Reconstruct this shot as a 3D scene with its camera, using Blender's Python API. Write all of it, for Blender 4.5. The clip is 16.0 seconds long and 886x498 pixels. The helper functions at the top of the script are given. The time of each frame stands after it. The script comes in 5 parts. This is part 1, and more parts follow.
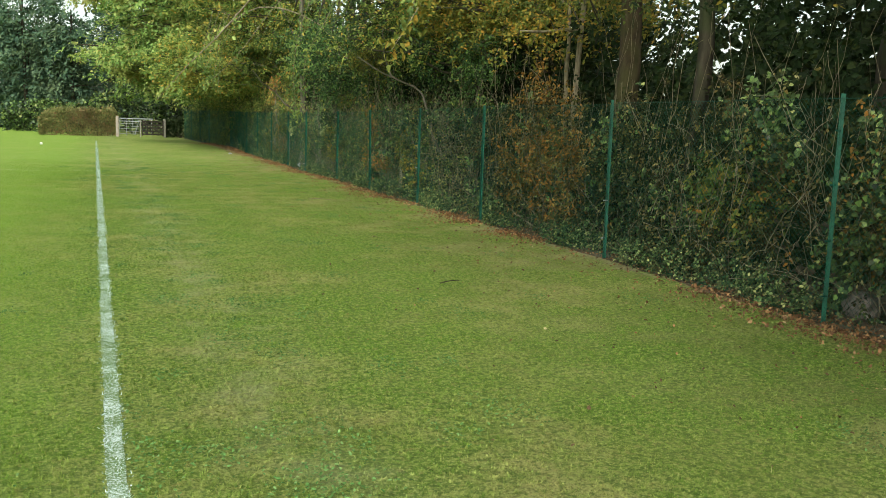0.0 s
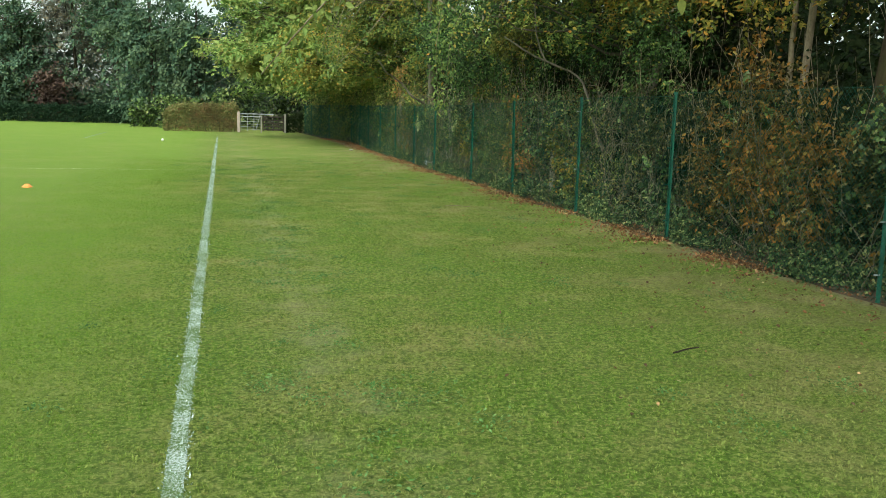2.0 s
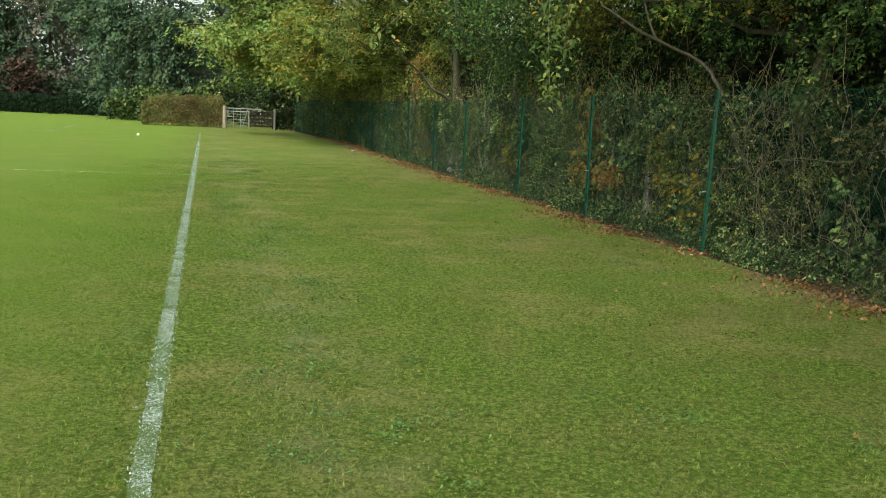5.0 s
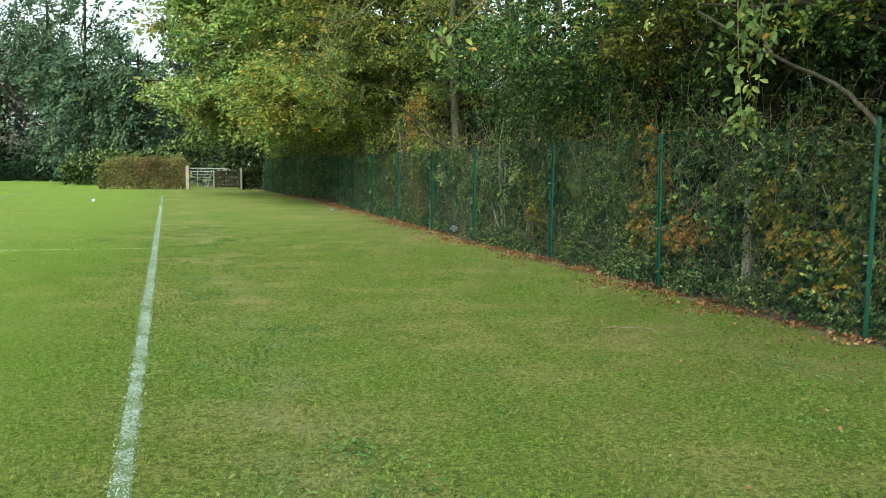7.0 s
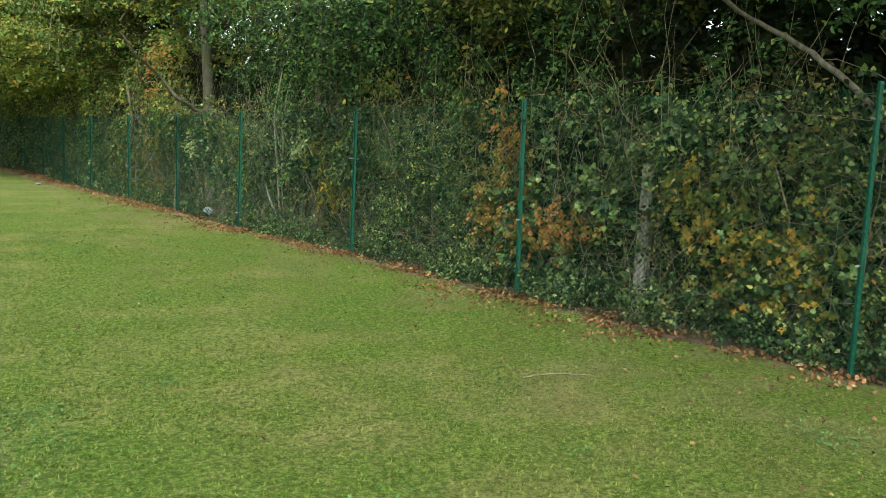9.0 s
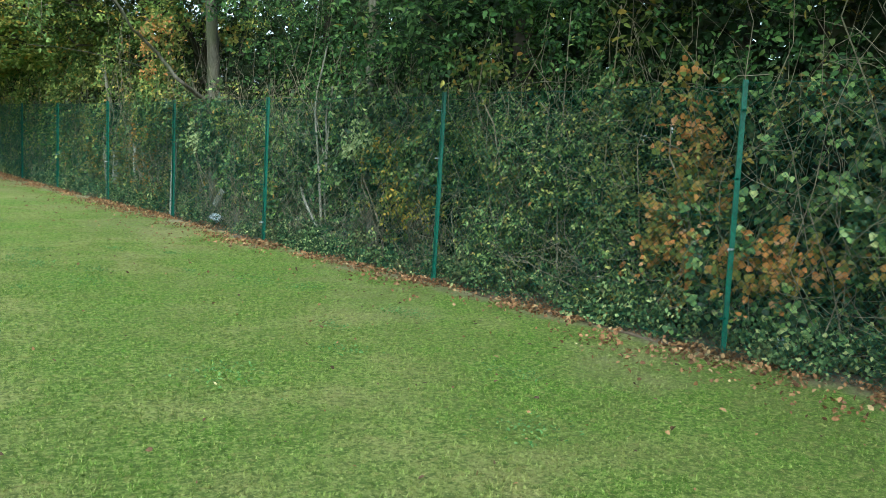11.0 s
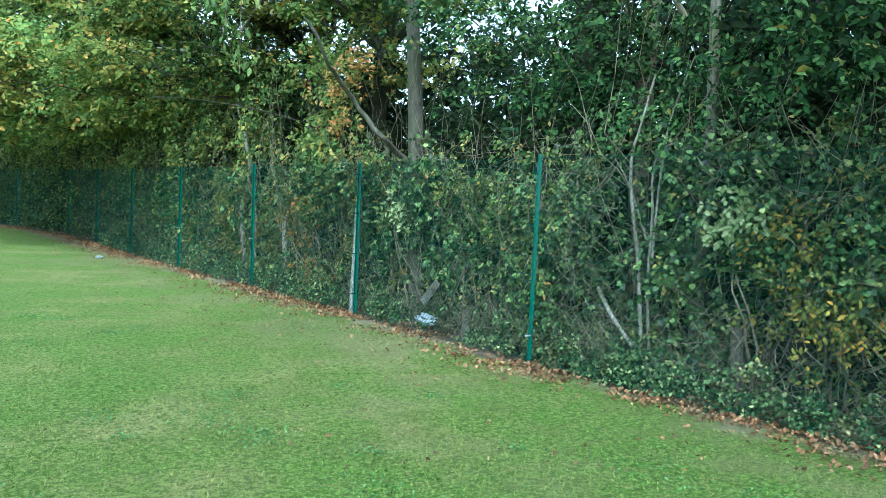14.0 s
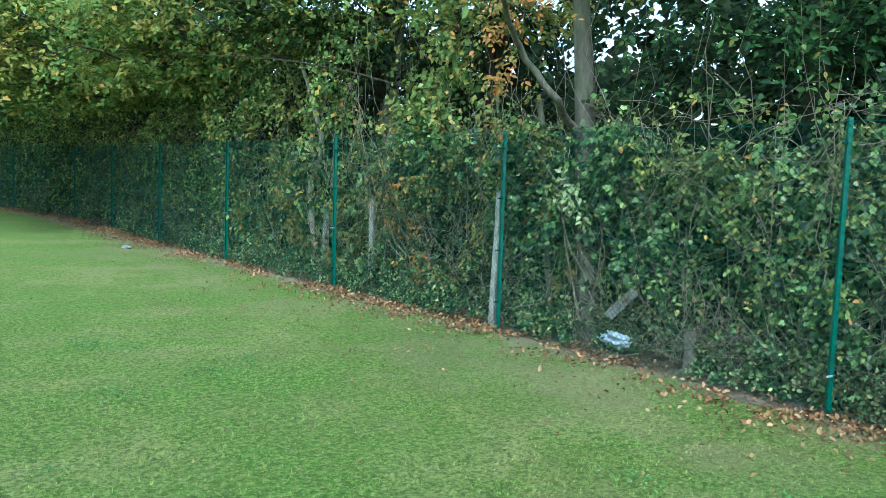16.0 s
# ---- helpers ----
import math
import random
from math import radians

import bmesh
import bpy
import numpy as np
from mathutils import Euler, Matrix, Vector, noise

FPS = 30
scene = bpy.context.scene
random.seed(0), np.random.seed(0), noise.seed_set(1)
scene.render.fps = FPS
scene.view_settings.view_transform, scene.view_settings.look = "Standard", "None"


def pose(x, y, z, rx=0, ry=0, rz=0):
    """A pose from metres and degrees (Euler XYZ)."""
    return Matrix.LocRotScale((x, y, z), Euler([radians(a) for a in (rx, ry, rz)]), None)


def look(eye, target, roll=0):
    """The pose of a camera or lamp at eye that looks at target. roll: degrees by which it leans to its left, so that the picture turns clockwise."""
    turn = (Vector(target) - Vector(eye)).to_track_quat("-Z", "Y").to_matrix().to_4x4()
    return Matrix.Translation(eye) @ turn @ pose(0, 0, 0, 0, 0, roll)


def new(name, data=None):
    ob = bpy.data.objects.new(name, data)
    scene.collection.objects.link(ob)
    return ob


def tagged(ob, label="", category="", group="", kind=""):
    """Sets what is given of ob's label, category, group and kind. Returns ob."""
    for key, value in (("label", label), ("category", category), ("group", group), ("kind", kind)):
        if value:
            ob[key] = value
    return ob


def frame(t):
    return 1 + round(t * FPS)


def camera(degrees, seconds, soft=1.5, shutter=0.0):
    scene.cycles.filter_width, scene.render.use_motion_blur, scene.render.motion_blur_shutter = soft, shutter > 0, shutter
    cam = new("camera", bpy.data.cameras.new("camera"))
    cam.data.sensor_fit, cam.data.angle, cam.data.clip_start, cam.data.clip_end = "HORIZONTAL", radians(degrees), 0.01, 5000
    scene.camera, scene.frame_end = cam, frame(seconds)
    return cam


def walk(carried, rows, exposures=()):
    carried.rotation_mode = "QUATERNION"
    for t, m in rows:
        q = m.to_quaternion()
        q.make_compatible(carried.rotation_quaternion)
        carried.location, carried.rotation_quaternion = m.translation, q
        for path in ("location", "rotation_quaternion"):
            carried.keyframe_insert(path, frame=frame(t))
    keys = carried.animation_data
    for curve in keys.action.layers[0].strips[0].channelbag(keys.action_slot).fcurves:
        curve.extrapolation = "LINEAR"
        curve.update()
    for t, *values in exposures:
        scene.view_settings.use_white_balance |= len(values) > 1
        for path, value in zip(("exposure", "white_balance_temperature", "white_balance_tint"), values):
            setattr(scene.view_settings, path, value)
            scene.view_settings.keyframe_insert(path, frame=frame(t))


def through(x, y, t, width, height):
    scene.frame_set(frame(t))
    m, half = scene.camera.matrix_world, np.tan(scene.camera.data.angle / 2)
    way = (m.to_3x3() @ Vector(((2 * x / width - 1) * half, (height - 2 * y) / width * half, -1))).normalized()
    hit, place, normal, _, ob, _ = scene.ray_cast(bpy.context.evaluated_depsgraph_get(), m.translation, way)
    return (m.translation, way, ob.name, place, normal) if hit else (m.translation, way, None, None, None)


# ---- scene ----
cam = camera(54.1, 16.0, soft=0.8)
PATH = [
    (0, (-0.521, -0.188, 1.536), (0.218, 1.648, 1.249), 1.9),
    (0.5, (-0.457, 0.475, 1.544), (0.222, 2.335, 1.263), 1.4),
    (1, (-0.385, 1.145, 1.539), (0.237, 3.024, 1.256), 1.5),
    (1.5, (-0.335, 1.841, 1.521), (0.213, 3.742, 1.225), 1.4),
    (2, (-0.269, 2.543, 1.494), (0.223, 4.457, 1.186), 1.5),
    (2.5, (-0.264, 3.257, 1.479), (0.182, 5.181, 1.165), 1.3),
    (3, (-0.234, 3.938, 1.474), (0.197, 5.865, 1.161), 2.0),
    (3.2, (-0.234, 4.214, 1.472), (0.2, 6.14, 1.156), 2.5),
    (5.3, (-0.253, 7.108, 1.389), (0.293, 9.008, 1.086), 2.4),
    (5.5, (-0.259, 7.395, 1.388), (0.296, 9.294, 1.094), 2.0),
    (6, (-0.256, 8.098, 1.391), (0.322, 9.997, 1.141), 1.2),
    (6.5, (-0.278, 8.821, 1.395), (0.306, 10.722, 1.184), 0.5),
    (7, (-0.266, 9.556, 1.355), (0.338, 11.454, 1.169), 0.7),
    (7.5, (-0.279, 10.273, 1.35), (0.423, 12.136, 1.154), 0.1),
    (8, (-0.241, 10.99, 1.34), (0.632, 12.777, 1.127), 0.9),
    (8.2, (-0.206, 11.275, 1.338), (0.742, 13.023, 1.124), 1.2),
    (10.3, (0.184, 14.212, 1.234), (1.484, 15.71, 0.979), 3.4),
    (10.5, (0.186, 14.495, 1.235), (1.475, 16.003, 0.977), 3.4),
    (11, (0.148, 15.165, 1.253), (1.413, 16.696, 1.02), 3.0),
    (11.5, (0.118, 15.831, 1.269), (1.356, 17.391, 1.086), 2.4),
    (12, (0.164, 16.504, 1.277), (1.371, 18.092, 1.133), 2.1),
    (12.5, (0.225, 17.19, 1.275), (1.415, 18.794, 1.16), 1.7),
    (13, (0.262, 17.869, 1.286), (1.446, 19.477, 1.184), 1.8),
    (13.5, (0.314, 18.535, 1.295), (1.486, 20.153, 1.198), 2.2),
    (14, (0.349, 19.216, 1.292), (1.514, 20.839, 1.189), 2.5),
    (14.5, (0.373, 19.91, 1.277), (1.537, 21.532, 1.154), 2.5),
    (15, (0.38, 20.596, 1.281), (1.554, 22.208, 1.125), 2.3),
    (15.5, (0.35, 21.257, 1.291), (1.526, 22.866, 1.121), 2.3),
    (16, (0.315, 21.94, 1.304), (1.51, 23.535, 1.142), 2.0),
]
EXPOSURES = [
    (0.0, 0.76, 6700, -5.0), (0.9, 0.74, 6900, -3.0), (1.5, 0.7, 6250, -8.0), (3.0, 0.54, 6850, -4.0), (5.5, 0.42, 6900, -5.0), (7.0, 0.72, 6350, -6.0), (8.2, 0.72, 6400, -6.0), (10.3, 1.06, 6100, -7.0), (11.0, 1.03, 5350, -8.0), (11.8, 1.17, 4720, -9.5), (14.4, 1.31, 4600, -10.5), (16.0, 1.17, 4600, -11.5),
]
walk(cam, [(t, look(eye, target, roll)) for t, eye, target, roll in PATH], EXPOSURES)

# ---------------------------------------------------------------- light
SUN_DIR = (-0.42, -0.55, 0.73)  # towards the sun
world = bpy.data.worlds.new("sky")
scene.world = world
world.use_nodes = True
wn = world.node_tree
sky = wn.nodes.new("ShaderNodeTexSky")
sky.sky_type = "NISHITA"
sky.sun_disc = False
sky.sun_elevation = radians(46)
sky.sun_rotation = radians(217)
sky.air_density, sky.dust_density, sky.ozone_density = 1.0, 3.5, 0.8
wn.nodes["Background"].inputs["Strength"].default_value = 0.15
veil = wn.nodes.new("ShaderNodeHueSaturation")  # thin white cloud
veil.inputs["Saturation"].default_value, veil.inputs["Value"].default_value = 0.3, 1.2
wn.links.new(sky.outputs[0], veil.inputs["Color"])
wn.links.new(veil.outputs[0], wn.nodes["Background"].inputs["Color"])
sun = new("sun", bpy.data.lights.new("sun", "SUN"))
sun.data.energy, sun.data.angle, sun.data.color = 1.5, radians(15), (1.0, 0.94, 0.84)
sun.matrix_world = look((0, 0, 60), (-SUN_DIR[0], -SUN_DIR[1], 60 - SUN_DIR[2]))

# ---------------------------------------------------------------- materials


def material(name, rough=0.6, spec=0.4):
    m = bpy.data.materials.new(name)
    m.use_nodes = True
    b = m.node_tree.nodes["Principled BSDF"]
    b.inputs["Roughness"].default_value = rough
    b.inputs["Specular IOR Level"].default_value = spec
    return m, m.node_tree, b


def node(nt, kind, **values):
    n = nt.nodes.new(kind)
    for k, v in values.items():
        n.inputs[k].default_value = v
    return n


def ramp(nt, fac, stops):
    r = nt.nodes.new("ShaderNodeValToRGB")
    while len(r.color_ramp.elements) < len(stops):
        r.color_ramp.elements.new(0.5)
    for e, (p, c) in zip(r.color_ramp.elements, stops):
        e.position, e.color = p, (*c, 1)
    nt.links.new(fac, r.inputs[0])
    return r.outputs[0]


def mix(nt, fac, a, b, how="MIX"):
    n = nt.nodes.new("ShaderNodeMixRGB")
    n.blend_type = how
    for sock, v in zip(n.inputs, (fac, a, b)):
        if hasattr(v, "is_output"):
            nt.links.new(v, sock)
        elif isinstance(v, tuple):
            sock.default_value = (*v, 1)
        else:
            sock.default_value = v
    return n.outputs[0]


def noise_at(nt, scale, detail=4.0, rough=0.55, where="Object", stretch=None):
    co = nt.nodes.new("ShaderNodeTexCoord").outputs[where]
    if stretch:
        mp = nt.nodes.new("ShaderNodeMapping")
        mp.inputs["Scale"].default_value = stretch
        nt.links.new(co, mp.inputs[0])
        co = mp.outputs[0]
    n = node(nt, "ShaderNodeTexNoise", Scale=scale, Detail=detail, Roughness=rough)
    nt.links.new(co, n.inputs["Vector"])
    return n.outputs["Fac"]


def bump(nt, b, height, strength=0.3, distance=0.01):
    n = node(nt, "ShaderNodeBump", Strength=strength, Distance=distance)
    nt.links.new(height, n.inputs["Height"])
    nt.links.new(n.outputs[0], b.inputs["Normal"])


def leaf_material(name, stops, patch=(0.08, 0.1, 0.02), patchiness=0.35, scale=1.3, rough=0.6, through=0.3, spec=0.1):
    """Leaf colours by island, with patches of a second hue that follow the plant."""
    m, nt, b = material(name, rough, spec)
    rnd = nt.nodes.new("ShaderNodeNewGeometry").outputs["Random Per Island"]
    c = ramp(nt, rnd, stops)
    n = noise_at(nt, scale, 3)
    f = ramp(nt, n, [(0.5, (0, 0, 0)), (0.68, (patchiness,) * 3)])
    c = mix(nt, f, c, patch)
    c = mix(nt, 1.0, c, ramp(nt, noise_at(nt, 1.9 if scale > 0.6 else 0.8, 4, 0.6), [(0.36, (0.66, 0.7, 0.66)), (0.58, (1, 1, 1))]), "MULTIPLY")
    fine = noise_at(nt, 60, 2)
    c = mix(nt, 0.35, c, ramp(nt, fine, [(0.3, (0.25, 0.25, 0.25)), (0.7, (0.9, 0.9, 0.9))]), "OVERLAY")
    nt.links.new(c, b.inputs["Base Color"])
    t = nt.nodes.new("ShaderNodeBsdfTranslucent")
    nt.links.new(mix(nt, 1.0, c, (1.0, 1.0, 0.7), "MULTIPLY"), t.inputs["Color"])
    s = nt.nodes.new("ShaderNodeMixShader")
    s.inputs[0].default_value = 0.6 * through
    nt.links.new(b.outputs[0], s.inputs[1])
    nt.links.new(t.outputs[0], s.inputs[2])
    nt.links.new(s.outputs[0], nt.nodes["Material Output"].inputs["Surface"])
    return m


def bark_material(name, dark, light, scale=9.0, moss=(0.05, 0.08, 0.02), mossy=0.3):
    m, nt, b = material(name, 0.9, 0.15)
    n = noise_at(nt, scale, 7, 0.65, stretch=(1, 1, 0.35))
    c = ramp(nt, n, [(0.3, dark), (0.7, light)])
    big = noise_at(nt, 2.1, 3)
    c = mix(nt, ramp(nt, big, [(0.48, (0, 0, 0)), (0.62, (mossy,) * 3)]), c, moss)
    nt.links.new(c, b.inputs["Base Color"])
    bump(nt, b, n, 0.7, 0.02)
    return m


def plain(name, c1, c2, scale, rough=0.7, spec=0.3, strength=0.2, stretch=None):
    m, nt, b = material(name, rough, spec)
    n = noise_at(nt, scale, 6, 0.6, stretch=stretch)
    big = noise_at(nt, scale * 0.12, 3)
    c = ramp(nt, n, [(0.3, c1), (0.7, c2)])
    c = mix(nt, 0.4, c, ramp(nt, big, [(0.35, (0.3, 0.3, 0.3)), (0.65, (0.75, 0.75, 0.75))]), "OVERLAY")
    nt.links.new(c, b.inputs["Base Color"])
    bump(nt, b, n, strength, 0.01)
    return m


G = leaf_material
LEAF_IVY = G("ivy_leaf", [(0.0, (0.00625, 0.0148, 0.0045)), (0.45, (0.0322, 0.0626, 0.0174)), (0.8, (0.118, 0.19, 0.051)), (0.95, (0.221, 0.293, 0.0886)), (1.0, (0.378, 0.378, 0.136))], patch=(0.0945, 0.109, 0.0237), patchiness=0.4, rough=0.42, through=0.18, spec=0.28)
LEAF_BRAMBLE = G("bramble_leaf", [(0.0, (0.012, 0.0199, 0.00603)), (0.45, (0.0651, 0.0956, 0.0267)), (0.8, (0.226, 0.266, 0.0688)), (0.95, (0.44, 0.394, 0.112)), (1.0, (0.357, 0.159, 0.0489))], patch=(0.131, 0.122, 0.0351), patchiness=0.5, rough=0.5, spec=0.15)
# Brown and olive scrub leaf, also darkened for shade over the near hedge.
LEAF_SCRUB = G("scrub_leaf", [(0.0, (0.00798, 0.00952, 0.00382)), (0.45, (0.0246, 0.0314, 0.00986)), (0.78, (0.0722, 0.078, 0.0245)), (0.93, (0.211, 0.151, 0.0489)), (1.0, (0.318, 0.274, 0.138))], patch=(0.0751, 0.0433, 0.0161), patchiness=0.5, scale=1.6)
LEAF_GROUND = G("ground_cover_leaf", [(0.0, (0.0126, 0.0252, 0.0107)), (0.5, (0.0485, 0.0868, 0.0315)), (0.85, (0.156, 0.217, 0.0827)), (1.0, (0.37, 0.359, 0.149))], patch=(0.137, 0.112, 0.0529), patchiness=0.6, scale=3.0)
# Very dark green: the wood's inner shade is put into this leaf colour.
LEAF_DARK = G("shade_toned_leaf", [(0.0, (0.00764, 0.0157, 0.00514)), (0.6, (0.0184, 0.0343, 0.0109)), (1.0, (0.0383, 0.0499, 0.0147))], patch=(0.0229, 0.02, 0.00707), patchiness=0.4)
LEAF_HAZEL = G("hazel_leaf", [(0.0, (0.0161, 0.0309, 0.00676)), (0.5, (0.0501, 0.0833, 0.0181)), (0.85, (0.146, 0.18, 0.0395)), (1.0, (0.282, 0.196, 0.0362))], patch=(0.183, 0.12, 0.0212), patchiness=0.45, scale=0.8, through=0.48)
LEAF_OLIVE = G("beech_leaf", [(0.0, (0.0446, 0.0638, 0.0191)), (0.45, (0.0952, 0.118, 0.0319)), (0.8, (0.16, 0.16, 0.0446)), (0.94, (0.242, 0.173, 0.0382)), (1.0, (0.268, 0.122, 0.0319))], patch=(0.204, 0.134, 0.0319), patchiness=0.5, scale=0.7, through=0.42)
# Greener beech leaf, also brightened in its colour for a sunlit look.
LEAF_BEECH = G("sunlit_look_beech_leaf", [(0.0, (0.0818, 0.138, 0.0353)), (0.45, (0.174, 0.245, 0.0604)), (0.82, (0.292, 0.33, 0.0856)), (0.95, (0.47, 0.351, 0.0805)), (1.0, (0.528, 0.256, 0.0604))], patch=(0.398, 0.256, 0.0554), patchiness=0.45, scale=0.9, through=0.5)
# Darker beech copy: shade over the near trees is put into its colour.
LEAF_BEECH_SHADED = G("shaded_beech_leaf", [(0.0, (0.0289, 0.0433, 0.0108)), (0.45, (0.065, 0.0867, 0.0217)), (0.78, (0.123, 0.13, 0.0325)), (0.92, (0.26, 0.217, 0.0397)), (1.0, (0.26, 0.145, 0.0361))], patch=(0.101, 0.112, 0.0289), patchiness=0.5, scale=0.9, through=0.45)
LEAF_LIME = G("lime_leaf", [(0.0, (0.0896, 0.159, 0.0427)), (0.45, (0.178, 0.276, 0.077)), (0.85, (0.298, 0.377, 0.12)), (1.0, (0.386, 0.352, 0.112))], patch=(0.298, 0.209, 0.0683), patchiness=0.55, scale=0.55, through=0.42)
LEAF_ORANGE = G("orange_leaf", [(0.0, (0.051, 0.051, 0.0153)), (0.35, (0.128, 0.085, 0.0213)), (0.7, (0.238, 0.115, 0.0255)), (0.9, (0.357, 0.17, 0.0382)), (1.0, (0.323, 0.255, 0.0765))], patch=(0.0595, 0.0808, 0.0213), patchiness=0.85, scale=3.0)
LEAF_GOLD = G("golden_leaf", [(0.0, (0.085, 0.111, 0.0238)), (0.4, (0.162, 0.162, 0.034)), (0.75, (0.323, 0.238, 0.0425)), (1.0, (0.391, 0.204, 0.0382))], patch=(0.085, 0.111, 0.0255), patchiness=0.45, scale=1.4, through=0.45)
LEAF_MAPLE = G("maple_leaf", [(0.0, (0.1, 0.13, 0.03)), (0.3, (0.2, 0.15, 0.035)), (0.65, (0.33, 0.15, 0.04)), (0.9, (0.4, 0.17, 0.06)), (1.0, (0.44, 0.24, 0.12))], patch=(0.1, 0.13, 0.03), patchiness=0.7, scale=3.5, through=0.35)
LEAF_YELLOW = G("yellow_leaf", [(0.0, (0.04, 0.072, 0.02)), (0.4, (0.088, 0.124, 0.028)), (0.75, (0.16, 0.152, 0.036)), (0.92, (0.264, 0.192, 0.04)), (1.0, (0.272, 0.12, 0.024))], patch=(0.064, 0.096, 0.024), patchiness=0.6, scale=2.5)
# Pale colour stands in for sunlight on the backs of leaves.
LEAF_PALE = G("sunlit_back_leaf", [(0.0, (0.159, 0.2, 0.0701)), (0.6, (0.266, 0.303, 0.137)), (1.0, (0.348, 0.363, 0.186))], patch=(0.19, 0.242, 0.0825), patchiness=0.4, scale=3.0)
# Darker hazel-green copy: the canopy's shade is put into the leaf colour.
LEAF_SHADED = G("canopy_shaded_leaf", [(0.0, (0.00797, 0.0209, 0.00578)), (0.5, (0.0308, 0.0712, 0.0179)), (0.85, (0.097, 0.172, 0.0459)), (0.97, (0.166, 0.236, 0.0681)), (1.0, (0.318, 0.239, 0.0523))], patch=(0.0637, 0.0859, 0.0232), patchiness=0.4, scale=0.9, through=0.35, rough=0.5, spec=0.15)
# Pale grey-green leaf: the haze of distance is put into its colour.
LEAF_HAZE = G("hazed_wood_leaf", [(0.0, (0.1, 0.135, 0.115)), (0.6, (0.13, 0.165, 0.135)), (1.0, (0.17, 0.19, 0.14))], patch=(0.14, 0.14, 0.11), patchiness=0.4, scale=0.3, rough=0.9, spec=0.03)
# Brightened leaf colour gives the far hedge and fringe a sunlit look.
LEAF_FRINGE = G("fringe_leaf", [(0.0, (0.0316, 0.058, 0.0155)), (0.5, (0.107, 0.163, 0.0428)), (0.85, (0.287, 0.335, 0.0942)), (0.96, (0.473, 0.373, 0.0917)), (1.0, (0.431, 0.204, 0.0629))], patch=(0.249, 0.211, 0.0503), patchiness=0.5, scale=0.8, through=0.4)
LEAF_CLOVER = G("clover_leaf", [(0.0, (0.0644, 0.139, 0.0351)), (0.6, (0.116, 0.226, 0.0644)), (1.0, (0.193, 0.301, 0.105))], patch=(0.129, 0.214, 0.0702), patchiness=0.4, scale=3.0, rough=0.7, through=0.3)
LEAF_HANG = G("hanging_leaf", [(0.0, (0.075, 0.125, 0.04)), (0.6, (0.15, 0.215, 0.07)), (0.93, (0.27, 0.3, 0.08)), (1.0, (0.42, 0.2, 0.04))], patch=(0.3, 0.28, 0.06), patchiness=0.2, scale=3.0, through=0.4)
# Evergreen lightened and blued in its colour to look hazy with distance.
LEAF_FIR = G("hazed_evergreen_leaf", [(0.0, (0.0519, 0.0941, 0.0662)), (0.6, (0.0922, 0.149, 0.0992)), (1.0, (0.138, 0.188, 0.104))], patch=(0.0969, 0.111, 0.0463), patchiness=0.4, scale=0.4, rough=0.8, spec=0.05)
LEAF_BARE = G("far_thin_leaf", [(0.0, (0.13, 0.135, 0.12)), (0.6, (0.19, 0.185, 0.16)), (1.0, (0.25, 0.2, 0.13))], patch=(0.070, 0.070, 0.042), patchiness=0.4, scale=0.4)
LEAF_YEW = G("clipped_evergreen_leaf", [(0.0, (0.01, 0.022, 0.013)), (0.7, (0.022, 0.045, 0.024)), (1.0, (0.04, 0.07, 0.035))], patch=(0.02, 0.035, 0.02), patchiness=0.3, scale=0.4, rough=0.8, spec=0.05)
LEAF_RED = G("far_red_leaf", [(0.0, (0.055, 0.036, 0.034)), (0.6, (0.095, 0.058, 0.05)), (1.0, (0.14, 0.088, 0.062))], patch=(0.07, 0.05, 0.04), patchiness=0.4, scale=0.5)
LEAF_DEAD = G("dead_leaf", [(0.0, (0.0861, 0.0445, 0.0236)), (0.35, (0.172, 0.0848, 0.0409)), (0.7, (0.281, 0.143, 0.0646)), (0.92, (0.373, 0.221, 0.112)), (1.0, (0.414, 0.294, 0.149))], patch=(0.129, 0.09, 0.0538), patchiness=0.6, scale=2.0, rough=0.75, through=0.08)
LEAF_SPECK = G("small_withered_leaf", [(0.0, (0.07, 0.045, 0.0288)), (0.5, (0.154, 0.09, 0.048)), (0.85, (0.308, 0.165, 0.072)), (0.97, (0.42, 0.27, 0.128)), (1.0, (0.644, 0.57, 0.32))], patch=(0.112, 0.09, 0.048), patchiness=0.5, scale=2.0, rough=0.8, through=0.05)
LEAF_HEDGE = G("clipped_hedge_leaf", [(0.0, (0.099, 0.115, 0.04)), (0.5, (0.18, 0.19, 0.07)), (0.85, (0.261, 0.215, 0.09)), (1.0, (0.27, 0.133, 0.09))], patch=(0.198, 0.0825, 0.06), patchiness=0.6, scale=0.5)
BARK_DARK = bark_material("dark_bark", (0.024, 0.02, 0.015), (0.075, 0.062, 0.045))
BARK_PALE = bark_material("pale_bark", (0.101, 0.0893, 0.0648), (0.346, 0.31, 0.238), 30.0, (0.187, 0.187, 0.0864), 0.5)
BARK_GREY = bark_material("grey_bark", (0.0575, 0.0499, 0.0384), (0.163, 0.144, 0.11), 24.0, (0.0768, 0.0865, 0.0384), 0.5)
BARK_WHITE = bark_material("whitish_bark", (0.122, 0.107, 0.0816), (0.337, 0.306, 0.254), 30.0, (0.122, 0.133, 0.0612), 0.4)
BARK_BROWN = bark_material("brown_mossy_bark", (0.024, 0.0176, 0.0112), (0.08, 0.0576, 0.0336), 14.0, (0.056, 0.06, 0.02), 0.5)
BARK_STEM = bark_material("stem_bark", (0.104, 0.078, 0.052), (0.312, 0.26, 0.182), 26.0)
